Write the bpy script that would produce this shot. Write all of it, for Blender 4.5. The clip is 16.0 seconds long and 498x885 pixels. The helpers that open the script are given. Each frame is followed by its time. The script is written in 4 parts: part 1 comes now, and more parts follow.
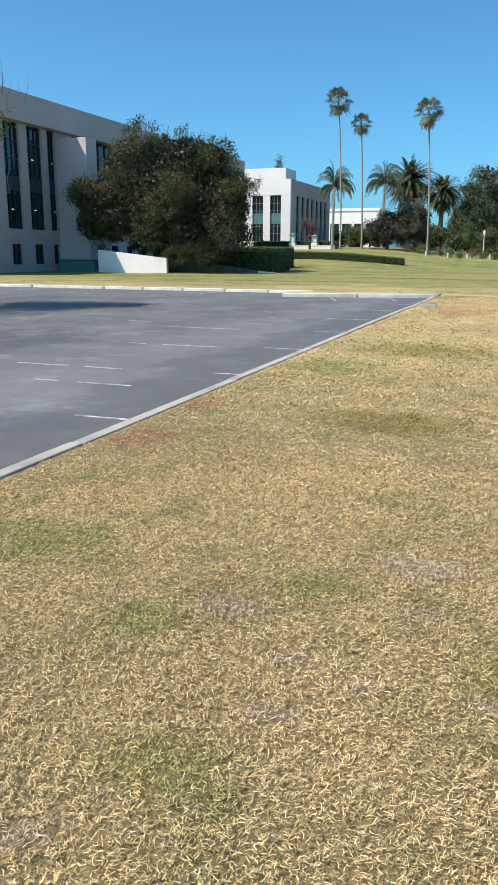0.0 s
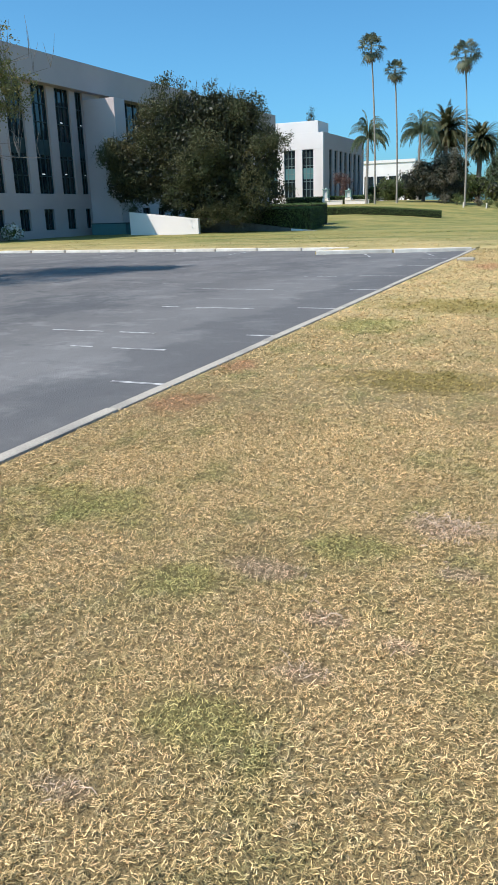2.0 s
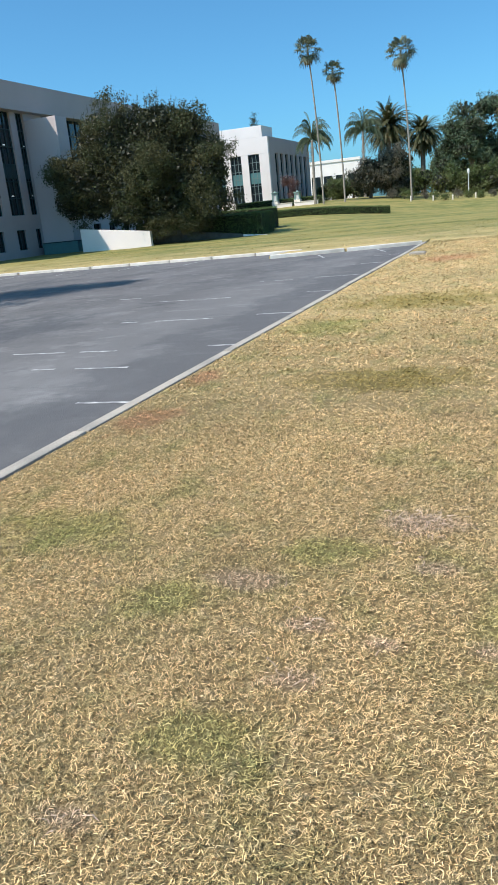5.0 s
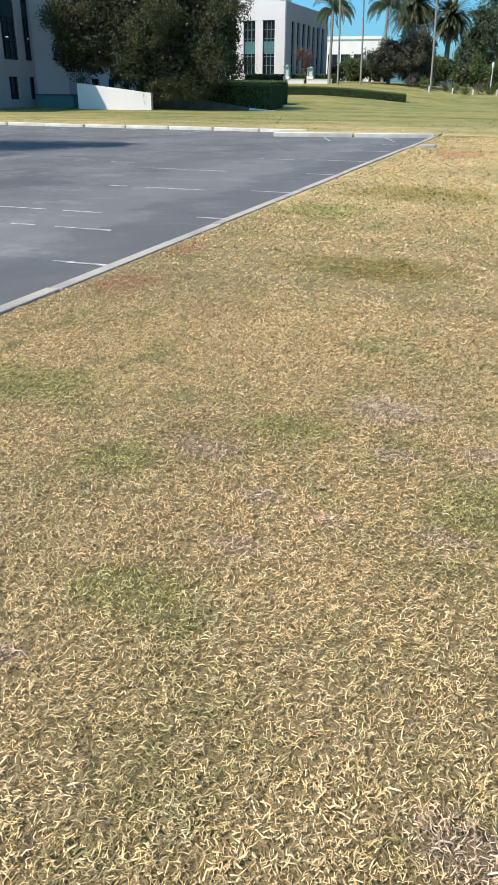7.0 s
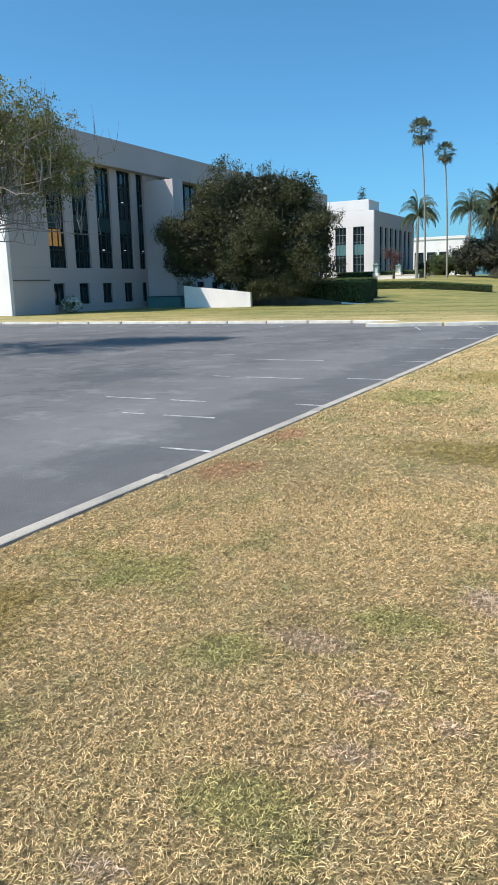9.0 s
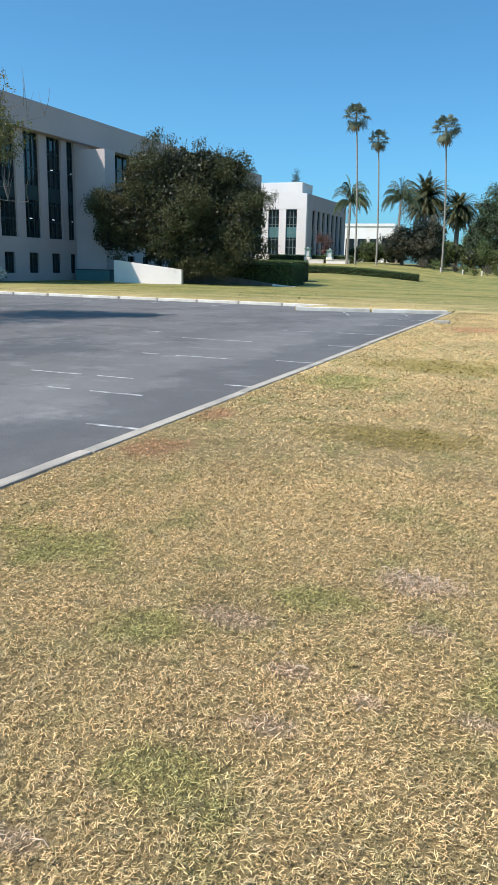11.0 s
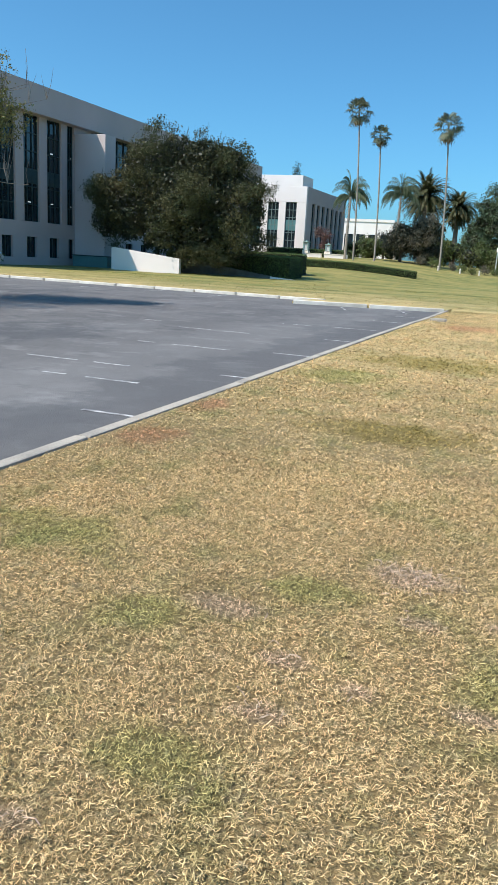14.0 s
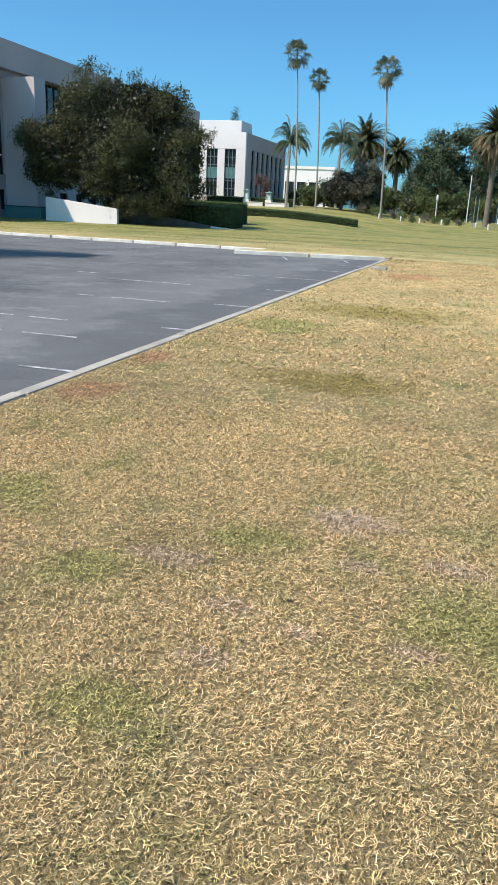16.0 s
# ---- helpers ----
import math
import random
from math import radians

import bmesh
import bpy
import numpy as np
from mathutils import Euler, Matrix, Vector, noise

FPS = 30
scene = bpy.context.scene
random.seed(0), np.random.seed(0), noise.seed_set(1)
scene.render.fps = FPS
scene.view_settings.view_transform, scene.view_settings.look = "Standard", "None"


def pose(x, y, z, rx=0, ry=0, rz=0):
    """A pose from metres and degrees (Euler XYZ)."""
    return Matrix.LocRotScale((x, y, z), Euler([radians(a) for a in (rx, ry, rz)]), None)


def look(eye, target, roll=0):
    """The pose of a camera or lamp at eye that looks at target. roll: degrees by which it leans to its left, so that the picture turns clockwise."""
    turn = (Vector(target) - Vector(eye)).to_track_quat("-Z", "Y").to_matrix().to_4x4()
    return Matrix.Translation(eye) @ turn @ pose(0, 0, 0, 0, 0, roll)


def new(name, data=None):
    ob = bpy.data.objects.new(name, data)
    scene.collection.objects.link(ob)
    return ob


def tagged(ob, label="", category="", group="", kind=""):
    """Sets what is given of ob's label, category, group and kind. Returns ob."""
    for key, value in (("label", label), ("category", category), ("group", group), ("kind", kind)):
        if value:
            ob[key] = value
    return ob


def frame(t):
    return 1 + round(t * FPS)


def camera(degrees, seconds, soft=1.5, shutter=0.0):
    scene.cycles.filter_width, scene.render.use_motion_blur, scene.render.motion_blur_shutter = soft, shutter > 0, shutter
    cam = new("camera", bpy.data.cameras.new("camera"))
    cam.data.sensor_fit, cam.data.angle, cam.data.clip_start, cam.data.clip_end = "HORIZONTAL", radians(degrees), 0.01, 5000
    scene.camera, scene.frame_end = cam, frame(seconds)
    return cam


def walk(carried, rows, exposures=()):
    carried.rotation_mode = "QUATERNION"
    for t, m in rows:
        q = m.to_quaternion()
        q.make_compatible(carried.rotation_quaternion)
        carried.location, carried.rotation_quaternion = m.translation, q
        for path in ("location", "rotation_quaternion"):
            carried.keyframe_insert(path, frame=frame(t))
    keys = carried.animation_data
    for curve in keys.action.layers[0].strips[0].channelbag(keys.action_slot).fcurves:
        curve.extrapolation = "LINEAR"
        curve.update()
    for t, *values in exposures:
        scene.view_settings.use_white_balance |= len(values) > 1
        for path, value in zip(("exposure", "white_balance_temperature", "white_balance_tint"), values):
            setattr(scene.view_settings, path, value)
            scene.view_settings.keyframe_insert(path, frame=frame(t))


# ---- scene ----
cam = camera(36.9, 16.0, soft=1.25)
PATH = [
    (0.0, look((-0.012, 0.011, 1.490), (-3.476, 9.065, -0.967), 0.19)),
    (0.5, look((-0.030, 0.021, 1.478), (-3.525, 8.978, -1.271), 0.47)),
    (1.0, look((-0.021, 0.026, 1.488), (-3.707, 8.976, -1.028), -0.85)),
    (1.5, look((0.009, 0.020, 1.490), (-3.546, 8.992, -1.130), -1.89)),
    (2.0, look((0.012, 0.005, 1.508), (-3.861, 8.738, -1.447), -1.79)),
    (2.5, look((0.010, 0.022, 1.533), (-3.431, 9.348, 0.446), -3.60)),
    (3.0, look((0.033, 0.062, 1.516), (-2.735, 9.593, 0.288), -2.39)),
    (3.5, look((0.045, 0.039, 1.528), (-1.990, 9.688, -0.137), -3.25)),
    (4.0, look((0.069, 0.026, 1.531), (-2.709, 9.314, -0.920), -6.86)),
    (4.2, look((0.062, -0.006, 1.557), (-3.189, 9.075, -1.081), -7.29)),
    (6.3, look((-0.003, -0.030, 1.443), (-3.413, 8.774, -1.854), -2.32)),
    (6.5, look((0.031, 0.088, 1.226), (-3.141, 8.779, -2.569), 1.69)),
    (7.0, look((0.064, 0.039, 1.436), (-3.061, 8.517, -2.848), 0.40)),
    (7.5, look((0.082, 0.038, 1.505), (-2.992, 9.156, -1.220), -5.62)),
    (8.0, look((-0.011, -0.010, 1.511), (-3.793, 9.002, -0.605), -2.47)),
    (8.5, look((-0.043, -0.002, 1.519), (-4.205, 8.729, -1.021), -1.54)),
    (9.0, look((0.002, 0.024, 1.491), (-4.527, 8.704, -0.545), -1.60)),
    (9.5, look((0.015, 0.001, 1.497), (-3.653, 9.003, -0.853), 0.19)),
    (9.7, look((0.017, -0.005, 1.490), (-3.595, 9.021, -0.852), 0.07)),
    (11.8, look((0.011, -0.005, 1.499), (-3.603, 9.031, -0.801), 1.89)),
    (12.0, look((0.011, -0.001, 1.492), (-3.578, 8.998, -0.988), 1.61)),
    (12.5, look((0.030, -0.012, 1.499), (-3.505, 8.911, -1.309), 1.04)),
    (13.0, look((-0.009, -0.012, 1.491), (-3.680, 8.991, -0.846), 2.78)),
    (13.5, look((-0.003, -0.011, 1.491), (-3.619, 8.984, -0.963), 2.74)),
    (14.0, look((-0.010, -0.024, 1.485), (-3.513, 9.030, -0.914), 3.27)),
    (14.5, look((0.003, -0.047, 1.493), (-3.276, 8.978, -1.301), 3.14)),
    (15.0, look((0.015, -0.045, 1.487), (-3.344, 8.972, -1.233), 2.65)),
    (15.5, look((0.016, -0.038, 1.485), (-3.271, 9.015, -1.206), 2.79)),
    (16.0, look((0.024, -0.023, 1.478), (-2.721, 9.123, -1.492), 2.83)),
]
walk(cam, PATH)

# ---- light ----
SUN = Vector((-0.73, -0.68, 1.33)).normalized()
world = bpy.data.worlds.new("sky")
scene.world = world
world.use_nodes = True
wn = world.node_tree.nodes
wl = world.node_tree.links
sky = wn.new("ShaderNodeTexSky")
sky.sky_type = "NISHITA"
sky.sun_disc = False
sky.sun_elevation = math.asin(SUN.z)
sky.sun_rotation = math.atan2(SUN.x, SUN.y)
sky.altitude = 100
sky.air_density = 0.7
sky.dust_density = 1.8
sky.ozone_density = 0.6
tone = wn.new("ShaderNodeMix")
tone.data_type, tone.blend_type = "RGBA", "MULTIPLY"
tone.inputs[0].default_value = 1.0
tone.inputs[7].default_value = (0.57, 1.21, 1.46, 1)   # deep clear blue of a dry day
wl.new(sky.outputs[0], tone.inputs[6])
wl.new(tone.outputs[2], wn["Background"].inputs[0])
wn["Background"].inputs[1].default_value = 0.12
sun = new("sun", bpy.data.lights.new("sun", "SUN"))
sun.data.energy = 5.0
sun.data.angle = radians(0.53)
sun.data.color = (1.0, 0.885, 0.79)
sun.matrix_world = look(SUN * 50, (0, 0, 0))
scene.view_settings.exposure = 0.19


# ---- materials ----
def mat(name, color, rough=0.8, var=0.25, scale=4.0, bump=0.3, fine=60.0, metal=0.0, color2=None, spec=0.4, island=0.0, stretch=(1, 1, 1)):
    """Principled material with variation at two scales and fine relief."""
    m = bpy.data.materials.new(name)
    m.use_nodes = True
    n, l = m.node_tree.nodes, m.node_tree.links
    b = n["Principled BSDF"]
    b.inputs["Roughness"].default_value = rough
    b.inputs["Metallic"].default_value = metal
    b.inputs["Specular IOR Level"].default_value = spec
    tc = n.new("ShaderNodeTexCoord")
    mp = n.new("ShaderNodeMapping")
    mp.inputs["Scale"].default_value = stretch
    l.new(tc.outputs["Object"], mp.inputs[0])
    n1, n2 = n.new("ShaderNodeTexNoise"), n.new("ShaderNodeTexNoise")
    for nn, s in ((n1, scale), (n2, fine)):
        nn.inputs["Scale"].default_value = s
        nn.inputs["Detail"].default_value = 5
        l.new(mp.outputs[0], nn.inputs["Vector"])
    mx = n.new("ShaderNodeMix")
    mx.data_type = "RGBA"
    c2 = color2 or tuple(c * (1 - var) for c in color)
    mx.inputs[6].default_value = (*color, 1)
    mx.inputs[7].default_value = (*c2, 1)
    rp = n.new("ShaderNodeMapRange")
    rp.inputs[1].default_value, rp.inputs[2].default_value = 0.35, 0.68
    l.new(n1.outputs[0], rp.inputs[0])
    l.new(rp.outputs[0], mx.inputs[0])
    hs = n.new("ShaderNodeHueSaturation")
    l.new(mx.outputs[2], hs.inputs["Color"])
    ma = n.new("ShaderNodeMath")
    ma.operation = "MULTIPLY_ADD"
    ma.inputs[1].default_value, ma.inputs[2].default_value = var * 1.6, 1 - var * 0.8
    l.new(n2.outputs[0], ma.inputs[0])
    out = ma.outputs[0]
    if island:
        ge = n.new("ShaderNodeNewGeometry")
        m2 = n.new("ShaderNodeMath")
        m2.operation = "MULTIPLY_ADD"
        m2.inputs[1].default_value, m2.inputs[2].default_value = island, 1 - island / 2
        l.new(ge.outputs["Random Per Island"], m2.inputs[0])
        m3 = n.new("ShaderNodeMath")
        m3.operation = "MULTIPLY"
        l.new(out, m3.inputs[0])
        l.new(m2.outputs[0], m3.inputs[1])
        out = m3.outputs[0]
    l.new(out, hs.inputs["Value"])
    l.new(hs.outputs[0], b.inputs["Base Color"])
    if bump:
        bp = n.new("ShaderNodeBump")
        bp.inputs["Strength"].default_value = bump
        bp.inputs["Distance"].default_value = 0.01
        l.new(n2.outputs[0], bp.inputs["Height"])
        l.new(bp.outputs[0], b.inputs["Normal"])
    return m


def leafy(name, color, color2, trans=0.35, island=0.7, scale=0.6):
    """Leaf material: colour by clump and by leaf, light passing through."""
    m = mat(name, color, rough=0.55, var=0.2, scale=scale, bump=0, fine=9.0, color2=color2, island=island, spec=0.35)
    n, l = m.node_tree.nodes, m.node_tree.links
    b, o = n["Principled BSDF"], n["Material Output"]
    src = b.inputs["Base Color"].links[0].from_socket
    t = n.new("ShaderNodeBsdfTranslucent")
    l.new(src, t.inputs[0])
    ms = n.new("ShaderNodeMixShader")
    ms.inputs[0].default_value = trans
    l.new(b.outputs[0], ms.inputs[1])
    l.new(t.outputs[0], ms.inputs[2])
    l.new(ms.outputs[0], o.inputs[0])
    return m


# patches of the lawn: x, y, radius x, radius y
GREEN_SPOTS = [(-2.23, 3.05, 0.45, 0.3), (-2.46, 9.5, 0.7, 0.8), (-1.35, 2.44, 0.25, 0.2), (-0.89, 1.67, 0.22, 0.2), (-0.83, 2.98, 0.25, 0.16), (0.17, 2.5, 0.3, 0.35), (0.9, 8.8, 0.6, 1.5), (0.7, 4.6, 0.5, 0.9)]
BARE_SPOTS = [(-0.44, 3.33, 0.2, 0.15), (-1.14, 2.65, 0.17, 0.1), (-0.71, 2.0, 0.12, 0.07), (-0.35, 2.87, 0.13, 0.09), (-0.02, 2.29, 0.12, 0.06), (-0.44, 2.27, 0.09, 0.06), (-1.15, 1.29, 0.12, 0.06), (0.15, 1.14, 0.15, 0.08), (0.05, 3.0, 0.16, 0.1), (-0.75, 2.35, 0.11, 0.06)]
OLIVE_SPOTS = [(-1.13, 6.4, 0.9, 0.5), (-1.5, 11.7, 1.5, 1.0), (-2.6, 2.2, 0.4, 0.5)]
RED_SPOTS = [(-2.88, 5.15, 0.3, 0.4), (-3.0, 6.6, 0.2, 0.4), (-1.9, 19.6, 0.8, 1.1)]


def lawn_colours(m, dark=1.0, island=0.0):
    """Dry lawn: straw and green by patch, bare purplish thatch and reddish spots where they lie."""
    n, l = m.node_tree.nodes, m.node_tree.links
    b = n["Principled BSDF"]
    ge = n.new("ShaderNodeNewGeometry")
    pos = ge.outputs["Position"]

    def noise_at(s, d=4.0):
        t = n.new("ShaderNodeTexNoise")
        t.inputs["Scale"].default_value = s
        t.inputs["Detail"].default_value = d
        t.inputs["Roughness"].default_value = 0.62
        l.new(pos, t.inputs["Vector"])
        return t.outputs[0]

    def ramp(sock, a, c):
        r = n.new("ShaderNodeMapRange")
        r.interpolation_type = "SMOOTHSTEP"
        r.inputs[1].default_value, r.inputs[2].default_value = a, c
        l.new(sock, r.inputs[0])
        return r.outputs[0]

    def op(kind, a, c):
        t = n.new("ShaderNodeMath")
        t.operation = kind
        for k, v in enumerate((a, c)):
            if isinstance(v, (int, float)):
                t.inputs[k].default_value = v
            else:
                l.new(v, t.inputs[k])
        return t.outputs[0]

    def mix(f, a, c):
        t = n.new("ShaderNodeMix")
        t.data_type = "RGBA"
        l.new(f, t.inputs[0])
        for k, v in ((6, a), (7, c)):
            if isinstance(v, tuple):
                t.inputs[k].default_value = (*v, 1)
            else:
                l.new(v, t.inputs[k])
        return t.outputs[2]

    rough_edge = noise_at(3.5)

    def spots(lst):
        best = None
        for x, y, rx, ry in lst:
            s = n.new("ShaderNodeVectorMath")
            s.operation = "MULTIPLY_ADD"
            l.new(pos, s.inputs[0])
            s.inputs[1].default_value = (1 / rx, 1 / ry, 0)
            s.inputs[2].default_value = (-x / rx, -y / ry, 0)
            d = n.new("ShaderNodeVectorMath")
            d.operation = "LENGTH"
            l.new(s.outputs[0], d.inputs[0])
            k = op("ADD", d.outputs["Value"], op("MULTIPLY", op("SUBTRACT", rough_edge, 0.5), 2.2))
            k = ramp(k, 1.25, 0.35)
            best = k if best is None else op("MAXIMUM", best, k)
        return best

    big = noise_at(0.45)
    mid = noise_at(2.3)
    fine = noise_at(14.0)
    col = mix(ramp(big, 0.38, 0.66), (0.60 * dark, 0.448 * dark, 0.215 * dark), (0.487 * dark, 0.38 * dark, 0.183 * dark))
    col = mix(op("MULTIPLY", ramp(mid, 0.48, 0.68), 0.6), col, (0.27 * dark, 0.275 * dark, 0.10 * dark))
    col = mix(op("MULTIPLY", ramp(fine, 0.5, 0.68), 0.5), col, (0.63 * dark, 0.515 * dark, 0.305 * dark))
    col = mix(op("MULTIPLY", ramp(noise_at(1.3), 0.52, 0.68), 0.38), col, (0.40 * dark, 0.275 * dark, 0.14 * dark))
    # the watered lawn beyond the car park is greener
    sep = n.new("ShaderNodeSeparateXYZ")
    l.new(pos, sep.inputs[0])
    far = ramp(op("ADD", sep.outputs[1], op("MULTIPLY", op("SUBTRACT", big, 0.5), 22)), 22, 42)
    streak = n.new("ShaderNodeMapping")
    streak.inputs["Scale"].default_value = (0.09, 0.35, 1)
    l.new(pos, streak.inputs[0])
    streak_noise = n.new("ShaderNodeTexNoise")
    streak_noise.inputs["Scale"].default_value = 1.0
    streak_noise.inputs["Detail"].default_value = 6
    streak_noise.inputs["Roughness"].default_value = 0.65
    l.new(streak.outputs[0], streak_noise.inputs["Vector"])
    stripe = streak_noise.outputs[0]
    col = mix(far, col, mix(ramp(stripe, 0.42, 0.62), (0.28 * dark, 0.25 * dark, 0.085 * dark), (0.15 * dark, 0.175 * dark, 0.05 * dark)))
    col = mix(op("MULTIPLY", op("MULTIPLY", ramp(noise_at(0.8), 0.46, 0.66), far), 0.55), col, (0.40 * dark, 0.335 * dark, 0.12 * dark))
    col = mix(op("MULTIPLY", spots(GREEN_SPOTS), 0.5), col, (0.21 * dark, 0.27 * dark, 0.06 * dark))
    col = mix(op("MULTIPLY", spots(OLIVE_SPOTS), 0.8), col, (0.29 * dark, 0.235 * dark, 0.06 * dark))
    col = mix(op("MULTIPLY", spots(BARE_SPOTS), 0.6), col, (0.50 * dark, 0.37 * dark, 0.27 * dark))
    col = mix(op("MULTIPLY", spots(RED_SPOTS), 0.5), col, (0.47 * dark, 0.2 * dark, 0.11 * dark))
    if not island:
        # brown thatch between the near blades, darkened for the shade there
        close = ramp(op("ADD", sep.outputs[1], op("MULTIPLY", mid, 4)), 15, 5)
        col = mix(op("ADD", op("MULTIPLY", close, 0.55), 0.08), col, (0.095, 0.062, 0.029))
    hs = n.new("ShaderNodeHueSaturation")
    l.new(col, hs.inputs["Color"])
    if island:
        rnd = ge.outputs["Random Per Island"]
        l.new(op("ADD", op("MULTIPLY", rnd, island), 1 - island * 0.5), hs.inputs["Value"])
        l.new(op("ADD", op("MULTIPLY", rnd, -0.026), 0.5085), hs.inputs["Hue"])
        hs.inputs["Saturation"].default_value = 1.0
    else:
        l.new(op("ADD", op("MULTIPLY", noise_at(45.0), 0.7), 0.65), hs.inputs["Value"])
        bp = n.new("ShaderNodeBump")
        bp.inputs["Strength"].default_value = 0.9
        bp.inputs["Distance"].default_value = 0.05
        l.new(noise_at(28.0, 6.0), bp.inputs["Height"])
        l.new(bp.outputs[0], b.inputs["Normal"])
    l.new(hs.outputs[0], b.inputs["Base Color"])
    b.inputs["Roughness"].default_value = 0.75
    b.inputs["Specular IOR Level"].default_value = 0.25


def plain(name):
    m = bpy.data.materials.new(name)
    m.use_nodes = True
    return m


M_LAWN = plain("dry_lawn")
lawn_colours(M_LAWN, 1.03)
M_BLADE = plain("grass_blade")
lawn_colours(M_BLADE, 1.02, 1.6)


M_RUNNER = mat("dry_runner", (0.60, 0.47, 0.35), 0.7, 0.3, 9.0, 0.2, 60, color2=(0.40, 0.28, 0.22), island=0.8)


def asphalt_material():
    m = mat("asphalt", (0.142, 0.138, 0.14), rough=0.9, var=0.28, scale=0.35, bump=0.6, fine=70.0, color2=(0.098, 0.096, 0.10))
    n, l = m.node_tree.nodes, m.node_tree.links
    b = n["Principled BSDF"]
    src = b.inputs["Base Color"].links[0].from_socket
    tc = n.new("ShaderNodeNewGeometry")
    for s, a, c, col, amt, st in ((0.4, 0.5, 0.62, (0.20, 0.20, 0.207), 0.45, (1.3, 0.7, 1)), (1.15, 0.54, 0.6, (0.25, 0.248, 0.25), 0.4, (0.8, 1.2, 1)), (0.75, 0.58, 0.64, (0.07, 0.072, 0.078), 0.7, (0.7, 1.3, 1)), (0.22, 0.53, 0.61, (0.07, 0.072, 0.08), 0.8, (1.2, 0.7, 1)), (2.2, 0.6, 0.72, (0.04, 0.04, 0.043), 0.8, (0.8, 1.2, 1)), (7.0, 0.62, 0.72, (0.34, 0.335, 0.33), 0.6, (1, 1, 1)), (16.0, 0.6, 0.75, (0.04, 0.04, 0.043), 0.7, (1, 1, 1))):
        mp = n.new("ShaderNodeMapping")
        mp.inputs["Scale"].default_value = st
        l.new(tc.outputs["Position"], mp.inputs[0])
        t = n.new("ShaderNodeTexNoise")
        t.inputs["Scale"].default_value = s
        t.inputs["Detail"].default_value = 11
        t.inputs["Roughness"].default_value = 0.74
        l.new(mp.outputs[0], t.inputs["Vector"])
        r = n.new("ShaderNodeMapRange")
        r.inputs[1].default_value, r.inputs[2].default_value, r.inputs[4].default_value = a, c, amt
        l.new(t.outputs[0], r.inputs[0])
        x = n.new("ShaderNodeMix")
        x.data_type = "RGBA"
        l.new(r.outputs[0], x.inputs[0])
        l.new(src, x.inputs[6])
        x.inputs[7].default_value = (*col, 1)
        src = x.outputs[2]
    sep = n.new("ShaderNodeSeparateXYZ")
    l.new(tc.outputs["Position"], sep.inputs[0])
    edge = n.new("ShaderNodeTexNoise")
    edge.inputs["Scale"].default_value = 0.9
    edge.inputs["Detail"].default_value = 9
    edge.inputs["Roughness"].default_value = 0.7
    l.new(tc.outputs["Position"], edge.inputs["Vector"])
    wob = n.new("ShaderNodeMath")
    wob.operation = "MULTIPLY_ADD"
    wob.inputs[1].default_value = 3.2
    l.new(edge.outputs[0], wob.inputs[0])
    l.new(sep.outputs[0], wob.inputs[2])
    for lo, hi, col, amt in ((-5.4, -4.1, (0.23, 0.228, 0.23), 0.25), (-3.2, -2.7, (0.07, 0.071, 0.078), 0.5)):
        r = n.new("ShaderNodeMapRange")
        r.interpolation_type = "SMOOTHSTEP"
        r.inputs[1].default_value, r.inputs[2].default_value, r.inputs[4].default_value = lo, hi, amt
        l.new(wob.outputs[0], r.inputs[0])
        x = n.new("ShaderNodeMix")
        x.data_type = "RGBA"
        l.new(r.outputs[0], x.inputs[0])
        l.new(src, x.inputs[6])
        x.inputs[7].default_value = (*col, 1)
        src = x.outputs[2]
    l.new(src, b.inputs["Base Color"])
    return m


M_ASPHALT = asphalt_material()
M_ROAD = mat("road_asphalt", (0.16, 0.16, 0.165), 0.9, 0.2, 0.3, 0.4)
M_KERB = mat("kerb_concrete", (0.47, 0.42, 0.36), 0.85, 0.4, 1.6, 0.6, 60, color2=(0.30, 0.28, 0.25))
M_KERBW = mat("pale_kerb", (0.80, 0.755, 0.68), 0.8, 0.25, 1.6, 0.5, 25, color2=(0.56, 0.51, 0.44))
M_WALK = mat("pavement_concrete", (0.36, 0.335, 0.30), 0.85, 0.15, 0.5, 0.3)
M_LINE = mat("worn_white_paint", (0.58, 0.58, 0.58), 0.7, 0.5, 9.0, 0.3, 60, color2=(0.17, 0.17, 0.18))
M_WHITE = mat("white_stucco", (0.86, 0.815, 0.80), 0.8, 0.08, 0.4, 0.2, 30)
# white stucco with shade mixed into its colour, for walls turned from the sun
M_SHADEWALL = mat("shade_grey_stucco", (0.52, 0.455, 0.455), 0.85, 0.1, 0.3, 0.2, 25)
# same stucco with less shade in its colour, for the partly sunlit stair tower
M_HALFSHADE = mat("half_shade_stucco", (0.62, 0.56, 0.56), 0.85, 0.1, 0.3, 0.2, 25)
M_ROOF = mat("roof_felt", (0.35, 0.34, 0.33), 0.9, 0.2)
M_TEAL = mat("teal_panel", (0.10, 0.24, 0.25), 0.5, 0.15, 1.0, 0.1)
M_FRAME = mat("dark_frame", (0.03, 0.06, 0.065), 0.45, 0.2, 2, 0.05)
M_GLASS = mat("tinted_glass", (0.018, 0.028, 0.034), 0.06, 0.3, 0.7, 0.0, 8, spec=0.6)
M_BARK = mat("bark", (0.16, 0.12, 0.09), 0.9, 0.35, 3, 0.8, 25)
M_INNERSHADE = leafy("inner_shade_leaf", (0.03, 0.037, 0.021), (0.042, 0.046, 0.028), 0.1, 0.4, 0.5)
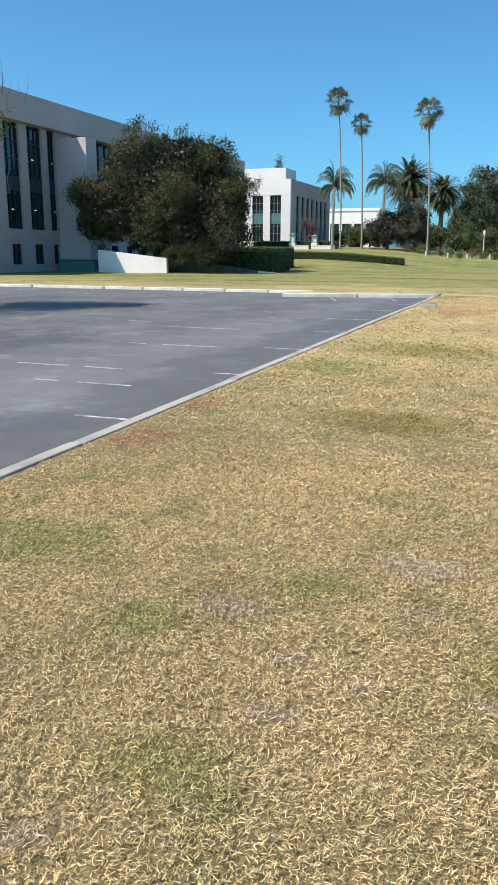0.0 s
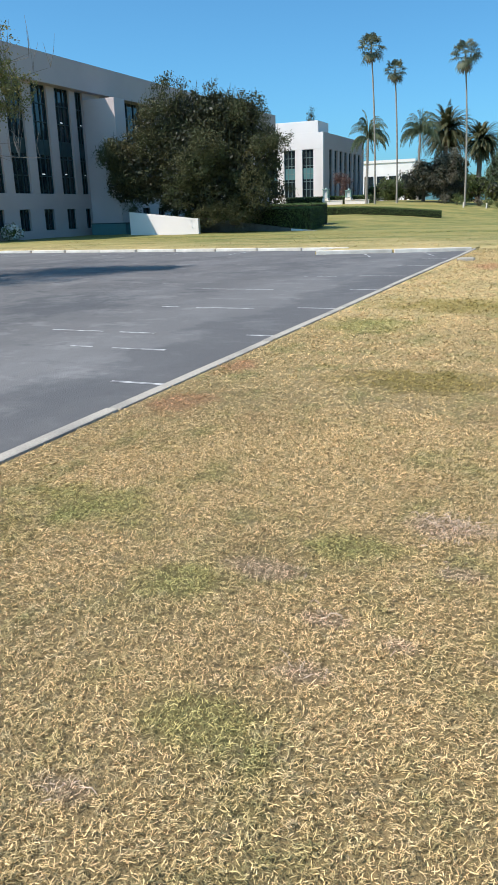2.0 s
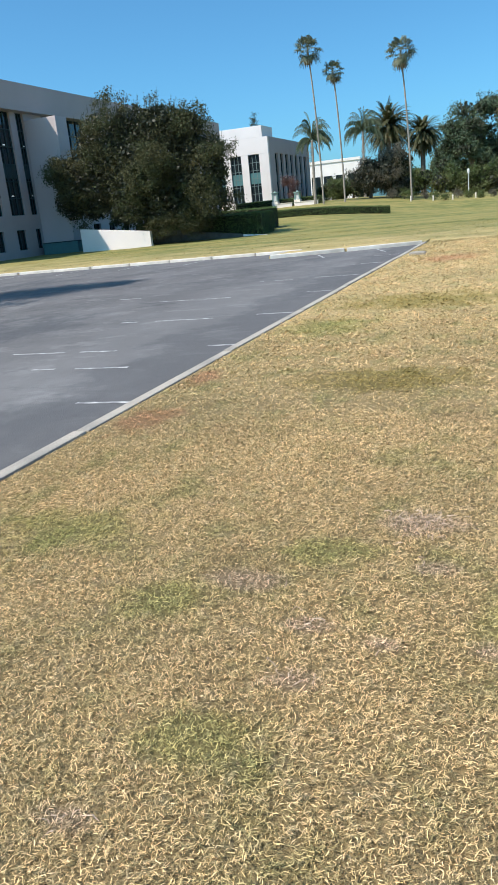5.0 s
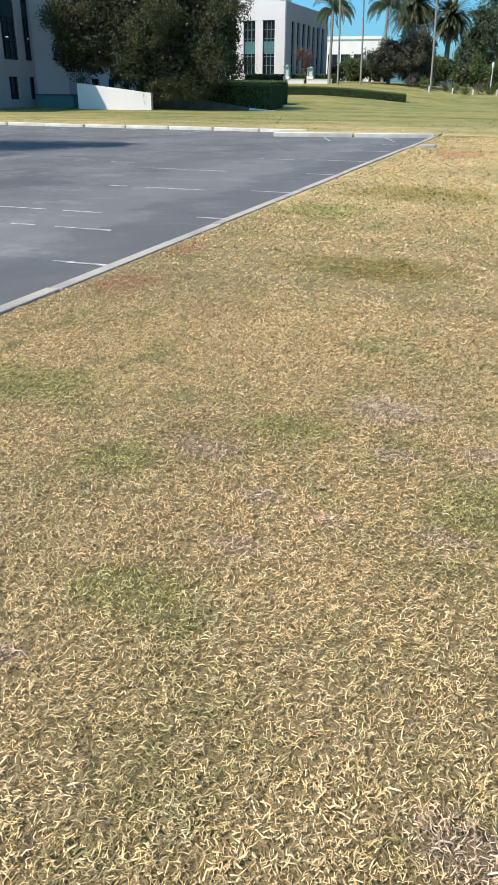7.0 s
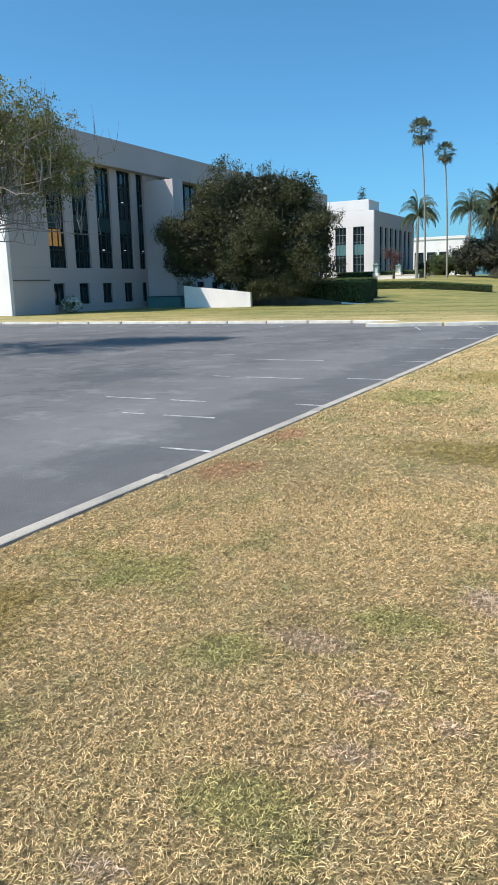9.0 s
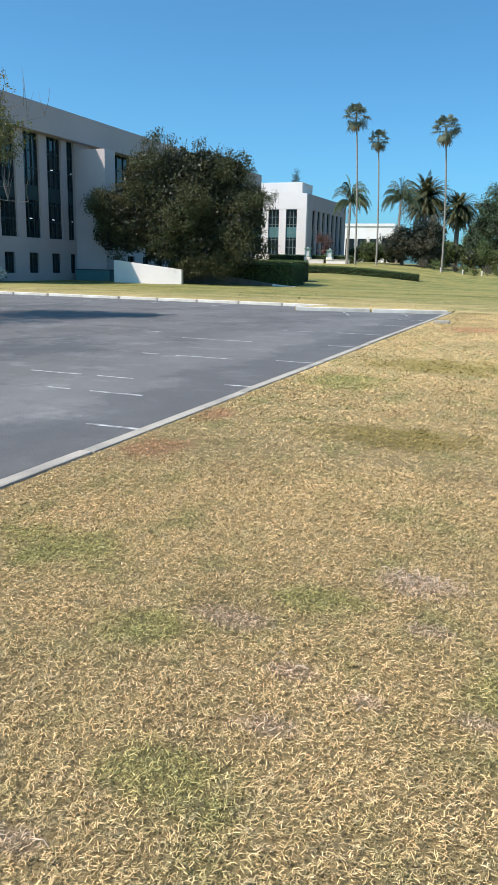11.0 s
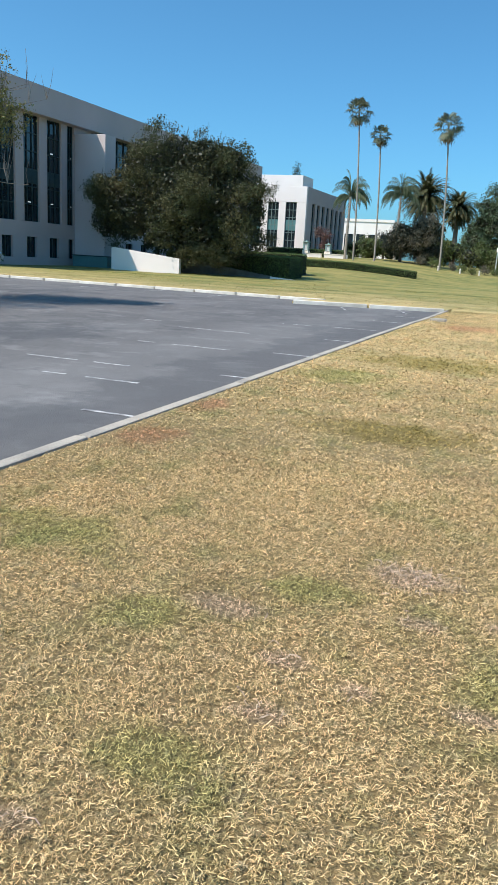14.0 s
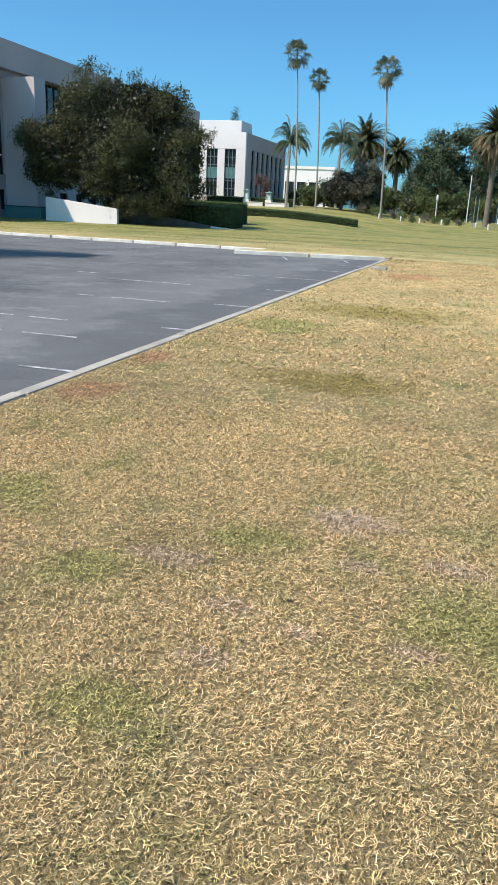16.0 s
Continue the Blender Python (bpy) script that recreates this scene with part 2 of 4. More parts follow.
M_DATET = mat("date_palm_trunk", (0.2, 0.165, 0.13), 0.95, 0.35, 2.5, 0.9, 12, stretch=(1, 1, 2))
M_TWIG = mat("pale_twig", (0.30, 0.25, 0.20), 0.85, 0.3, 3, 0.4, 25)
M_PALMT = mat("palm_trunk", (0.36, 0.325, 0.285), 0.9, 0.3, 2, 0.8, 14, stretch=(1, 1, 5))
M_OAK = leafy("olive_dark_leaf", (0.06, 0.077, 0.037), (0.11, 0.103, 0.052), 0.07, 0.45, 0.35)
M_OAK.node_tree.nodes["Principled BSDF"].inputs["Specular IOR Level"].default_value = 0.12
M_OAK.node_tree.nodes["Principled BSDF"].inputs["Roughness"].default_value = 0.7
M_LEFTLEAF = leafy("yellow_green_leaf", (0.17, 0.19, 0.06), (0.25, 0.20, 0.07), 0.3, 0.8, 0.8)
M_FAN = leafy("fan_palm_leaf", (0.11, 0.14, 0.09), (0.17, 0.185, 0.12), 0.25, 0.7, 0.9)
M_SKIRT = leafy("dead_palm_leaf", (0.33, 0.22, 0.11), (0.22, 0.14, 0.07), 0.2, 0.6, 0.9)
M_BROWNFROND = leafy("brown_date_frond", (0.23, 0.165, 0.085), (0.13, 0.105, 0.05), 0.2, 0.8, 1.4)
M_DATE = leafy("date_palm_leaf", (0.06, 0.075, 0.03), (0.11, 0.10, 0.045), 0.25, 0.7, 0.9)
M_QUEEN = leafy("queen_palm_leaf", (0.12, 0.17, 0.10), (0.17, 0.19, 0.12), 0.3, 0.7, 0.9)
M_HEDGE = leafy("hedge_leaf", (0.085, 0.14, 0.04), (0.12, 0.17, 0.055), 0.2, 0.9, 1.5)
M_PINE = leafy("pine_needle", (0.085, 0.13, 0.075), (0.12, 0.155, 0.08), 0.15, 0.5, 0.3)
M_DARKPINE = leafy("dark_conifer_needle", (0.035, 0.055, 0.04), (0.05, 0.07, 0.045), 0.1, 0.5, 0.3)
M_SHRUB = leafy("brownish_shrub_leaf", (0.12, 0.118, 0.085), (0.155, 0.135, 0.10), 0.2, 0.8, 0.5)
M_PARK = leafy("park_tree_leaf", (0.085, 0.125, 0.04), (0.14, 0.15, 0.05), 0.2, 0.7, 0.3)
M_REDLEAF = leafy("reddish_shrub_leaf", (0.20, 0.105, 0.085), (0.15, 0.09, 0.08), 0.2, 0.7, 0.6)
M_STEEL = mat("galvanised_steel", (0.25, 0.33, 0.33), 0.55, 0.15, 2, 0.05, metal=0.3)
M_DARKMETAL = mat("dark_metal", (0.05, 0.055, 0.06), 0.5, 0.2, 2, 0.05)
M_TIMBER = mat("weathered_timber", (0.20, 0.17, 0.15), 0.9, 0.25, 1, 0.5, 20, stretch=(4, 4, 0.5))
M_CAB = mat("pale_grey_paint", (0.62, 0.65, 0.66), 0.5, 0.08, 2, 0.05)
M_ORANGE = mat("orange_plastic", (0.7, 0.17, 0.1), 0.5, 0.15, 2, 0.05)
M_SIGN = mat("green_sign", (0.02, 0.30, 0.16), 0.4, 0.1, 2, 0.0)
M_DIRT = mat("bare_dirt", (0.34, 0.24, 0.15), 0.95, 0.3, 0.8, 0.5)
M_GLOBE = mat("frosted_globe", (0.42, 0.46, 0.47), 0.3, 0.05, 2, 0.0)
M_SHADECORE = mat("hedge_shade_core", (0.018, 0.022, 0.012), 0.9, 0.3, 2, 0.2)

# emission imitates a sunlit building mirrored in the window glass
M_MIRRORGLOW = mat("warm_reflection_glow", (0.5, 0.25, 0.08), 0.8, 0.5, 1.6, 0.0, 6)
M_MIRRORGLOW.node_tree.nodes["Principled BSDF"].inputs["Emission Color"].default_value = (0.9, 0.45, 0.12, 1)
M_MIRRORGLOW.node_tree.nodes["Principled BSDF"].inputs["Emission Strength"].default_value = 0.16
M_TUBE = mat("lamp_tube", (0.8, 0.85, 0.85), 0.4, 0.05, 2, 0.0)
M_TUBE.node_tree.nodes["Principled BSDF"].inputs["Emission Color"].default_value = (0.85, 0.95, 1.0, 1)
M_TUBE.node_tree.nodes["Principled BSDF"].inputs["Emission Strength"].default_value = 0.5
M_DARKCONCRETE = mat("dark_concrete", (0.17, 0.155, 0.14), 0.9, 0.4, 1.5, 0.4, 20)
M_BARS = mat("grey_green_bars", (0.17, 0.24, 0.24), 0.5, 0.15, 2, 0.05)
M_FLOWER = mat("white_petal", (0.75, 0.76, 0.74), 0.6, 0.1, 3, 0.0)


# ---- builders ----
def link(name, bm, material, parent=None, label="", smooth=False):
    me = bpy.data.meshes.new(name)
    bm.to_mesh(me)
    bm.free()
    me.materials.append(material)
    if smooth:
        me.polygons.foreach_set("use_smooth", [True] * len(me.polygons))
    ob = new(name, me)
    if parent is not None:
        ob.parent = parent
    if label:
        ob["label"] = label
    return ob


def part(name, bm, material, parent, label=""):
    return link(name, bm, material, parent, label)


def thing(name, x, y, z, label, category, group="", kind="", rz=0.0):
    ob = new(name)
    ob.matrix_basis = pose(x, y, z, 0, 0, rz)
    return tagged(ob, label, category, group, kind)


def box(x0, y0, z0, x1, y1, z1, bevel=0.0, bm=None):
    bm = bm or bmesh.new()
    r = bmesh.ops.create_cube(bm, size=1.0)
    bmesh.ops.scale(bm, vec=(x1 - x0, y1 - y0, z1 - z0), verts=r["verts"])
    bmesh.ops.translate(bm, vec=((x0 + x1) / 2, (y0 + y1) / 2, (z0 + z1) / 2), verts=r["verts"])
    if bevel:
        es = list({e for v in r["verts"] for e in v.link_edges})
        bmesh.ops.bevel(bm, geom=es, offset=bevel, segments=2, affect="EDGES", profile=0.6)
    return bm


def rod(path, radii, seg=8, bm=None):
    """A tapered tube along a path."""
    bm = bm or bmesh.new()
    rings = []
    for i, p in enumerate(path):
        p = Vector(p)
        a = Vector(path[max(i - 1, 0)])
        b = Vector(path[min(i + 1, len(path) - 1)])
        d = (b - a).normalized()
        u = d.orthogonal().normalized() if abs(d.z) < 0.98 else Vector((1, 0, 0))
        u = (u - d * u.dot(d)).normalized()
        v = d.cross(u)
        rings.append([bm.verts.new(p + (u * math.cos(k * math.tau / seg) + v * math.sin(k * math.tau / seg)) * radii[i]) for k in range(seg)])
    for r0, r1 in zip(rings, rings[1:]):
        for k in range(seg):
            bm.faces.new((r0[k], r0[(k + 1) % seg], r1[(k + 1) % seg], r1[k]))
    bm.faces.new(rings[0][::-1])
    bm.faces.new(rings[-1])
    return bm


def quads(name, v, material, parent=None, label="", k=4):
    """A mesh of loose polygons of k corners from an array (n, k, 3)."""
    v = np.asarray(v, dtype=np.float32)
    n = len(v)
    me = bpy.data.meshes.new(name)
    me.vertices.add(n * k)
    me.vertices.foreach_set("co", v.reshape(-1))
    me.loops.add(n * k)
    me.loops.foreach_set("vertex_index", np.arange(n * k, dtype=np.int32))
    me.polygons.add(n)
    me.polygons.foreach_set("loop_start", np.arange(0, n * k, k, dtype=np.int32))
    me.polygons.foreach_set("loop_total", np.full(n, k, dtype=np.int32))
    me.update(calc_edges=True)
    me.materials.append(material)
    ob = new(name, me)
    if parent is not None:
        ob.parent = parent
    if label:
        ob["label"] = label
    return ob


def unit(a):
    return a / np.maximum(np.linalg.norm(a, axis=-1, keepdims=True), 1e-9)


def leaves(centres, size, rng, aspect=0.5, up=0.3):
    """Diamond leaves of random turn round the given centres."""
    n = len(centres)
    d = unit(rng.normal(size=(n, 3)) + np.array([0, 0, up]))
    e = unit(np.cross(d, rng.normal(size=(n, 3))))
    s = size * rng.uniform(0.6, 1.4, (n, 1))
    c = centres
    return np.stack([c - d * s, c + e * s * aspect, c + d * s, c - e * s * aspect], 1)


def lobes_points(lobes, n, rng, shell=0.45):
    """Points in a set of ellipsoid lobes (x, y, z, rx, ry, rz), denser towards their skins, in clumps."""
    w = np.array([q[3] * q[4] * q[5] for q in lobes]) ** 0.67
    pick = rng.choice(len(lobes), n, p=w / w.sum())
    L = np.array(lobes)[pick]
    d = unit(rng.normal(size=(n, 3)))
    r = 1 - shell * rng.random((n, 1)) ** 1.6
    return L[:, :3] + d * r * L[:, 3:6]


def clumps(lobes, n, r, seed):
    """The lobes with n smaller ones on their skins, for a crown of separate boughs with dark gaps."""
    rng = np.random.default_rng(seed)
    p = lobes_points(lobes, n, rng, 0.12)
    extra = [(*q, k, k, k * 0.95) for q, k in zip(p.tolist(), (r * rng.uniform(0.6, 1.35, n)).tolist())]
    return [(q[0], q[1], q[2], q[3] * 0.82, q[4] * 0.82, q[5] * 0.82) for q in lobes] + extra


def smooth(a, b, x):
    t = min(max((x - a) / (b - a), 0.0), 1.0)
    return t * t * (3 - 2 * t)


def land(x, y):
    """Height of the lawn."""
    w = smooth(-6, -22, x)
    v = 0.3 + 0.7 * smooth(3.0, -1.0, x)
    return 0.06 + 1.15 * smooth(50, 80, y) * w + 1.15 * smooth(72, 107, y) * v

# ---- ground ----
KX = -3.27      # near kerb, lawn side, and its width
KW = 0.12
FY = 28.1       # far kerb, lot side
LOT_LEFT = -75.0
SX0, SX1 = 2.45, 4.6   # pavement along the street


def ground_sheet():
    xs = sorted({-900, -500, -300, -200, -150, -120, -100, -85, LOT_LEFT - 0.3, LOT_LEFT, -3.36, -3.34, 900, 500, 300, 200, 150, 120, 100, 80, 60, 50, 40, 30, 24, 18, SX0, SX0 - 0.1, 14, 11, SX1, 9, 7.5, 6,
                 *[-70 + 2.5 * i for i in range(26)], *[-3.2 + 0.3 * i for i in range(18)]})
    ys = sorted({-900, -500, -200, -100, -50, -30, -20, -15.0, FY, FY + 0.15, FY + 0.5, 900, 1500, 600, 400, 300, 250, 200, 170, *[-14 + 1.0 * i for i in range(14)],
                 *[0.3 * i for i in range(34)], *[10.5 + 1.2 * i for i in range(15)], *[30 + 2.5 * i for i in range(50)]})
    bm = bmesh.new()
    rows = []
    for y in ys:
        row = []
        for x in xs:
            inlot = LOT_LEFT <= x <= -3.355 and -15.0 <= y <= FY + 0.15
            street = x >= SX0
            z = land(x, y)
            if inlot:
                z = -0.12
            elif street:
                z = land(SX0, y) - 0.14
            else:
                z += (0.05 * noise.noise((x * 0.3, y * 0.3, 0)) if y > 30 else -0.012)
            row.append(bm.verts.new((x, y, z)))
        rows.append(row)
    for a, b in zip(rows, rows[1:]):
        for k in range(len(xs) - 1):
            bm.faces.new((a[k], a[k + 1], b[k + 1], b[k]))
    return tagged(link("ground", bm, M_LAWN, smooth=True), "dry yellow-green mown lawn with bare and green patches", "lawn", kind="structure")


ground_sheet()
bm = box(LOT_LEFT + 0.02, -14.9, -0.1, -3.35, FY + 0.02, 0.0)
tagged(link("parking_lot", bm, M_ASPHALT), "worn grey asphalt parking lot with faded marks", "parking lot", kind="structure")


def stripe(x0, y0, x1, y1, w):
    """A worn painted bar, broken into uneven patches."""
    rng = random.Random(int(x0 * 100) + int(y0 * 10))
    bm = bmesh.new()
    d = Vector((x1 - x0, y1 - y0, 0))
    length = d.length
    d.normalize()
    s = Vector((-d.y, d.x, 0))
    t = 0.0
    while t < length:
        e = min(t + rng.uniform(0.25, 0.8), length)
        a, c = w * rng.uniform(0.36, 0.5), w * rng.uniform(0.36, 0.5)
        p = Vector((x0, y0, 0))
        q = [p + d * t + s * a, p + d * t - s * c, p + d * e - s * c, p + d * e + s * a]
        vs = [bm.verts.new((v.x, v.y, 0.004)) for v in q]
        bm.faces.new(vs)
        t = e + (rng.uniform(0.03, 0.35) if rng.random() < 0.6 else 0.0)
    bmesh.ops.recalc_face_normals(bm, faces=bm.faces)
    return tagged(link("parking_line", bm, M_LINE), "faded white painted parking bay line on asphalt", "parking line", "parking bay lines", "structure")


# bay lines: y, then the ends of the painted lengths that are left
for y, *ends in ((5.88, -3.45, -4.08), (8.72, -3.47, -4.0), (11.45, -3.5, -4.2), (14.3, -3.52, -4.15), (17.3, -3.6, -4.7), (20.4, -3.62, -4.5), (23.1, -3.65, -4.4),
                 (7.48, -4.33, -5.65), (8.57, -5.1, -6.75), (11.22, -4.8, -6.5), (14.1, -5.6, -7.2), (17.1, -5.2, -6.0), (15.0, -8.1, -8.9)):
    stripe(ends[0], y, ends[1], y - 0.015, 0.075)
for k in range(5):
    stripe(-12.0 - 2.75 * k, FY - 0.3, -12.0 - 2.75 * k, FY - 2.5, 0.09)
for k in range(2):
    stripe(-4.9 - 1.9 * k, 26.3 - 0.7 * k, -4.3 - 1.9 * k, 24.5 - 0.5 * k, 0.08)


def kerb_run(name, x0, y0, x1, y1, width, top, material, step, label, jitter=0.012, gap=0.008):
    """A kerb of cast sections with open joints."""
    run = thing(name, 0, 0, 0, label, "kerb", kind="structure")
    d = Vector((x1 - x0, y1 - y0, 0))
    n = max(int(d.length / step), 1)
    ang = math.degrees(math.atan2(d.y, d.x))
    ln = d.length / n
    me = None
    rng = random.Random(int(x0 * 10 + y0))
    for k in range(n):
        p = Vector((x0, y0, 0)) + d * ((k + 0.5) / n)
        if me is None:
            ob = part("kerb_section", box(-ln / 2 + gap, -width / 2, -0.15, ln / 2 - gap, width / 2, top, 0.02), material, run)
            me = ob.data
        else:
            ob = new("kerb_section", me)
            ob.parent = run
        ob.matrix_basis = pose(p.x + rng.uniform(-jitter, jitter), p.y + rng.uniform(-jitter, jitter), rng.uniform(-0.008, 0.008), 0, 0, ang + rng.uniform(-0.15, 0.15))
    return run


kerb_run("kerb", -3.153, -14.5, -3.403, 27.3, KW, 0.07, M_KERB, 3.0, "grey concrete kerb between dry lawn and asphalt")
kerb_run("kerb", LOT_LEFT, FY + 0.12, -8.1, FY + 0.12, 0.22, 0.11, M_KERBW, 1.85, "pale sunlit concrete kerb at the far side of the lot", 0.03, 0.03)
kerb_run("kerb", -8.55, 25.55, -3.5, 27.2, 0.22, 0.12, M_KERBW, 1.8, "pale kerb of a small planted corner island", 0.03, 0.03)
# corner island of lawn behind that kerb
bm = bmesh.new()
vs = [bm.verts.new(p) for p in ((-8.6, 25.65, 0.09), (-3.4, 27.3, 0.09), (-3.4, 28.6, 0.075), (-8.6, 28.6, 0.075))]
f = bm.faces.new(vs)
bmesh.ops.extrude_face_region(bm, geom=[f])
bmesh.ops.translate(bm, vec=(0, 0, -0.2), verts=vs)
bmesh.ops.recalc_face_normals(bm, faces=bm.faces)
tagged(link("lawn_corner", bm, M_LAWN), "corner strip of dry lawn behind a pale kerb", "lawn", kind="structure")


# ---- street ----
def strip(name, x0, x1, ys, dz, material, label, category, thick=0.25):
    bm = bmesh.new()
    top, low = [], []
    for y in ys:
        z = land(SX0, y) + dz
        top.append((bm.verts.new((x0, y, z)), bm.verts.new((x1, y, z))))
        low.append((bm.verts.new((x0, y, z - thick)), bm.verts.new((x1, y, z - thick))))
    for i in range(len(ys) - 1):
        bm.faces.new((top[i][0], top[i][1], top[i + 1][1], top[i + 1][0]))
        bm.faces.new((top[i][0], top[i + 1][0], low[i + 1][0], low[i][0]))
        bm.faces.new((top[i][1], low[i][1], low[i + 1][1], top[i + 1][1]))
    for i in (0, -1):
        bm.faces.new((top[i][0], low[i][0], low[i][1], top[i][1]))
    bmesh.ops.recalc_face_normals(bm, faces=bm.faces)
    return tagged(link(name, bm, material), label, category, kind="structure")


YS = [-40 + 5 * i for i in range(80)] + [400, 600, 900]
strip("road", 8.4, 17.0, YS, -0.12, M_ROAD, "grey asphalt street running beside the lawn", "road")
strip("verge", SX1 + 0.02, 8.38, [y for y in YS if y >= 60], 0.0, M_DIRT, "bare brown dirt strip with sparse grass beside the pavement", "verge")
strip("driveway", SX1 + 0.02, 8.38, [-40, -20, 0, 20, 40, 59.6], -0.02, M_WALK, "pale concrete driveway apron at the street", "driveway")
walkway = thing("pavement", 0, 0, 0, "pale grey concrete pavement slabs beside the lawn", "pavement", kind="structure")
strip("pavement_bed", SX0 + 0.05, SX1 - 0.05, YS, -0.03, M_WALK, "concrete bed under the pavement slabs", "pavement")
slab = None
for k in range(90):
    y = 3 + 1.6 * k
    z = (land(SX0, y + 0.8))
    if slab is None:
        ob = part("slab", box(SX0, 0.012, -0.1, SX1, 1.588, 0.0, 0.008), M_WALK, walkway)
        slab = ob.data
    else:
        ob = new("slab", slab)
        ob.parent = walkway
    ob.matrix_basis = pose(0, y, z + 0.004 * math.sin(k * 2.3), math.degrees(math.atan2(land(SX0, y + 1.6) - land(SX0, y), 1.6)), 0, 0)
strip("far_pavement", 17.05, 19.1, YS, -0.01, M_WALK, "pale pavement on the far side of the street", "pavement")


# ---- buildings ----
def window_unit(parent, axis, a0, a1, z0, z1, face, depth, cols, rows, spandrels=(), bars=None):
    """A recessed window with frame bars, panes and spandrel panels. axis 'x': it looks to +x from the plane x = face; 'y': to -y."""
    def bx(b0, b1, c0, c1, d0, d1):
        if axis == "x":
            return box(face - d1, b0, c0, face - d0, b1, c1)
        return box(b0, face + d0, c0, b1, face + d1, c1)
    win = part("window", bx(a0, a1, z0, z1, depth + 0.06, depth + 0.1), M_FRAME, parent)
    t = 0.07
    bars = bars or M_FRAME
    n = cols
    for i in range(n + 1):
        c = a0 + (a1 - a0) * i / n
        part("mullion", bx(max(c - t / 2, a0), min(c + t / 2, a1), z0, z1, depth - 0.06, depth + 0.03), bars, win)
    for j in range(rows + 1):
        c = z0 + (z1 - z0) * j / rows
        part("transom", bx(a0, a1, max(c - t / 2, z0), min(c + t / 2, z1), depth - 0.05, depth + 0.02), bars, win)
    part("pane", bx(a0 + 0.02, a1 - 0.02, z0 + 0.02, z1 - 0.02, depth + 0.025, depth + 0.05), M_GLASS, win, "dark reflecting tinted glass")
    for s0, s1, m in spandrels:
        part("spandrel", bx(a0 + 0.03, a1 - 0.03, s0, s1, depth - 0.03, depth + 0.01), m, win, "blue-green metal spandrel panel")
    return win


def office_building():
    b = thing("office_building", 0, 0, 0, "three-storey office building with shade-greyed walls and tall dark window bays", "building")
    X, Xi = -36.6, -37.25
    y0, y1, top, sill, head = 37.4, 92.0, 12.6, 3.2, 10.62
    # walls take the shade-darkened stucco, only the sunlit end stays white
    part("wall", box(-62, y0 + 0.02, -0.5, Xi - 0.12, y1, top - 0.3), M_SHADEWALL, b)
    part("parapet", box(-62, y0 - 0.32, head, X + 0.7, y1 + 0.01, top, 0.03), M_SHADEWALL, b, "smooth parapet band greyed for shade")
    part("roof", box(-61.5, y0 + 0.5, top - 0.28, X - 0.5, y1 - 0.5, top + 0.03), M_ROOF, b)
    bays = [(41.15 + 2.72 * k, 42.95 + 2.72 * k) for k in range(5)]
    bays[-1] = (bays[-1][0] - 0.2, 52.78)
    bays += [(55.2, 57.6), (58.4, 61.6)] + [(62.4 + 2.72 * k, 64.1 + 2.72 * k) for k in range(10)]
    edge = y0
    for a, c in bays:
        part("pillar", box(Xi - 0.1, edge, sill, X, a, head, 0.015), M_SHADEWALL, b)
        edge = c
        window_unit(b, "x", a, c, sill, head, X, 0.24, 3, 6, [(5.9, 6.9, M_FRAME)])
    part("pillar", box(Xi - 0.1, edge, sill, X, y1, head), M_SHADEWALL, b)
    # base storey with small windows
    part("base_wall", box(Xi - 0.1, y0, 2.12, X, y1, sill - 0.002), M_SHADEWALL, b)
    part("plinth", box(Xi - 0.1, y0, -0.5, X, y1, 0.62), M_SHADEWALL, b)
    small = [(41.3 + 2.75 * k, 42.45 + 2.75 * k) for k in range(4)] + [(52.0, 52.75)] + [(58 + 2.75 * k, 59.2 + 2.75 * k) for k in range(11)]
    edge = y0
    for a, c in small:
        part("base_wall", box(Xi - 0.1, edge, 0.622, X, a, 2.118), M_SHADEWALL, b)
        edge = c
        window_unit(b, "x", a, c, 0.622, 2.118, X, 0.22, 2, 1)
    part("base_wall", box(Xi - 0.1, edge, 0.622, X, y1, 2.118), M_SHADEWALL, b)
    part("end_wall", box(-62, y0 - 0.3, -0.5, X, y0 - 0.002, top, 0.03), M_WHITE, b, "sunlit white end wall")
    part("ledge", box(X + 0.001, y0, 2.3, X + 0.05, 40.95, 2.38, 0.01), M_DARKCONCRETE, b, "dark thin ledge")
    # glowing panel that stands in for a warm reflection in one bay
    part("reflection_panel", box(X - 0.264, 41.4, 4.7, X - 0.256, 42.7, 5.85), M_MIRRORGLOW, b, "glowing panel for a warm sunlit reflection in the glass")
    for yy, zz in ((47.2, 4.55), (49.9, 4.6), (52.5, 4.6), (49.9, 8.25), (52.5, 8.25)):
        part("lamp_tube", box(X - 0.264, yy, zz, X - 0.255, yy + 0.45, zz + 0.07), M_TUBE, b, "white lamp tube seen through glass")
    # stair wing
    part("wing", box(-36.59, 52.8, -0.5, -33.75, 54.3, 10.12, 0.03), M_HALFSHADE, b, "plain projecting stair tower")
    return b


office_building()


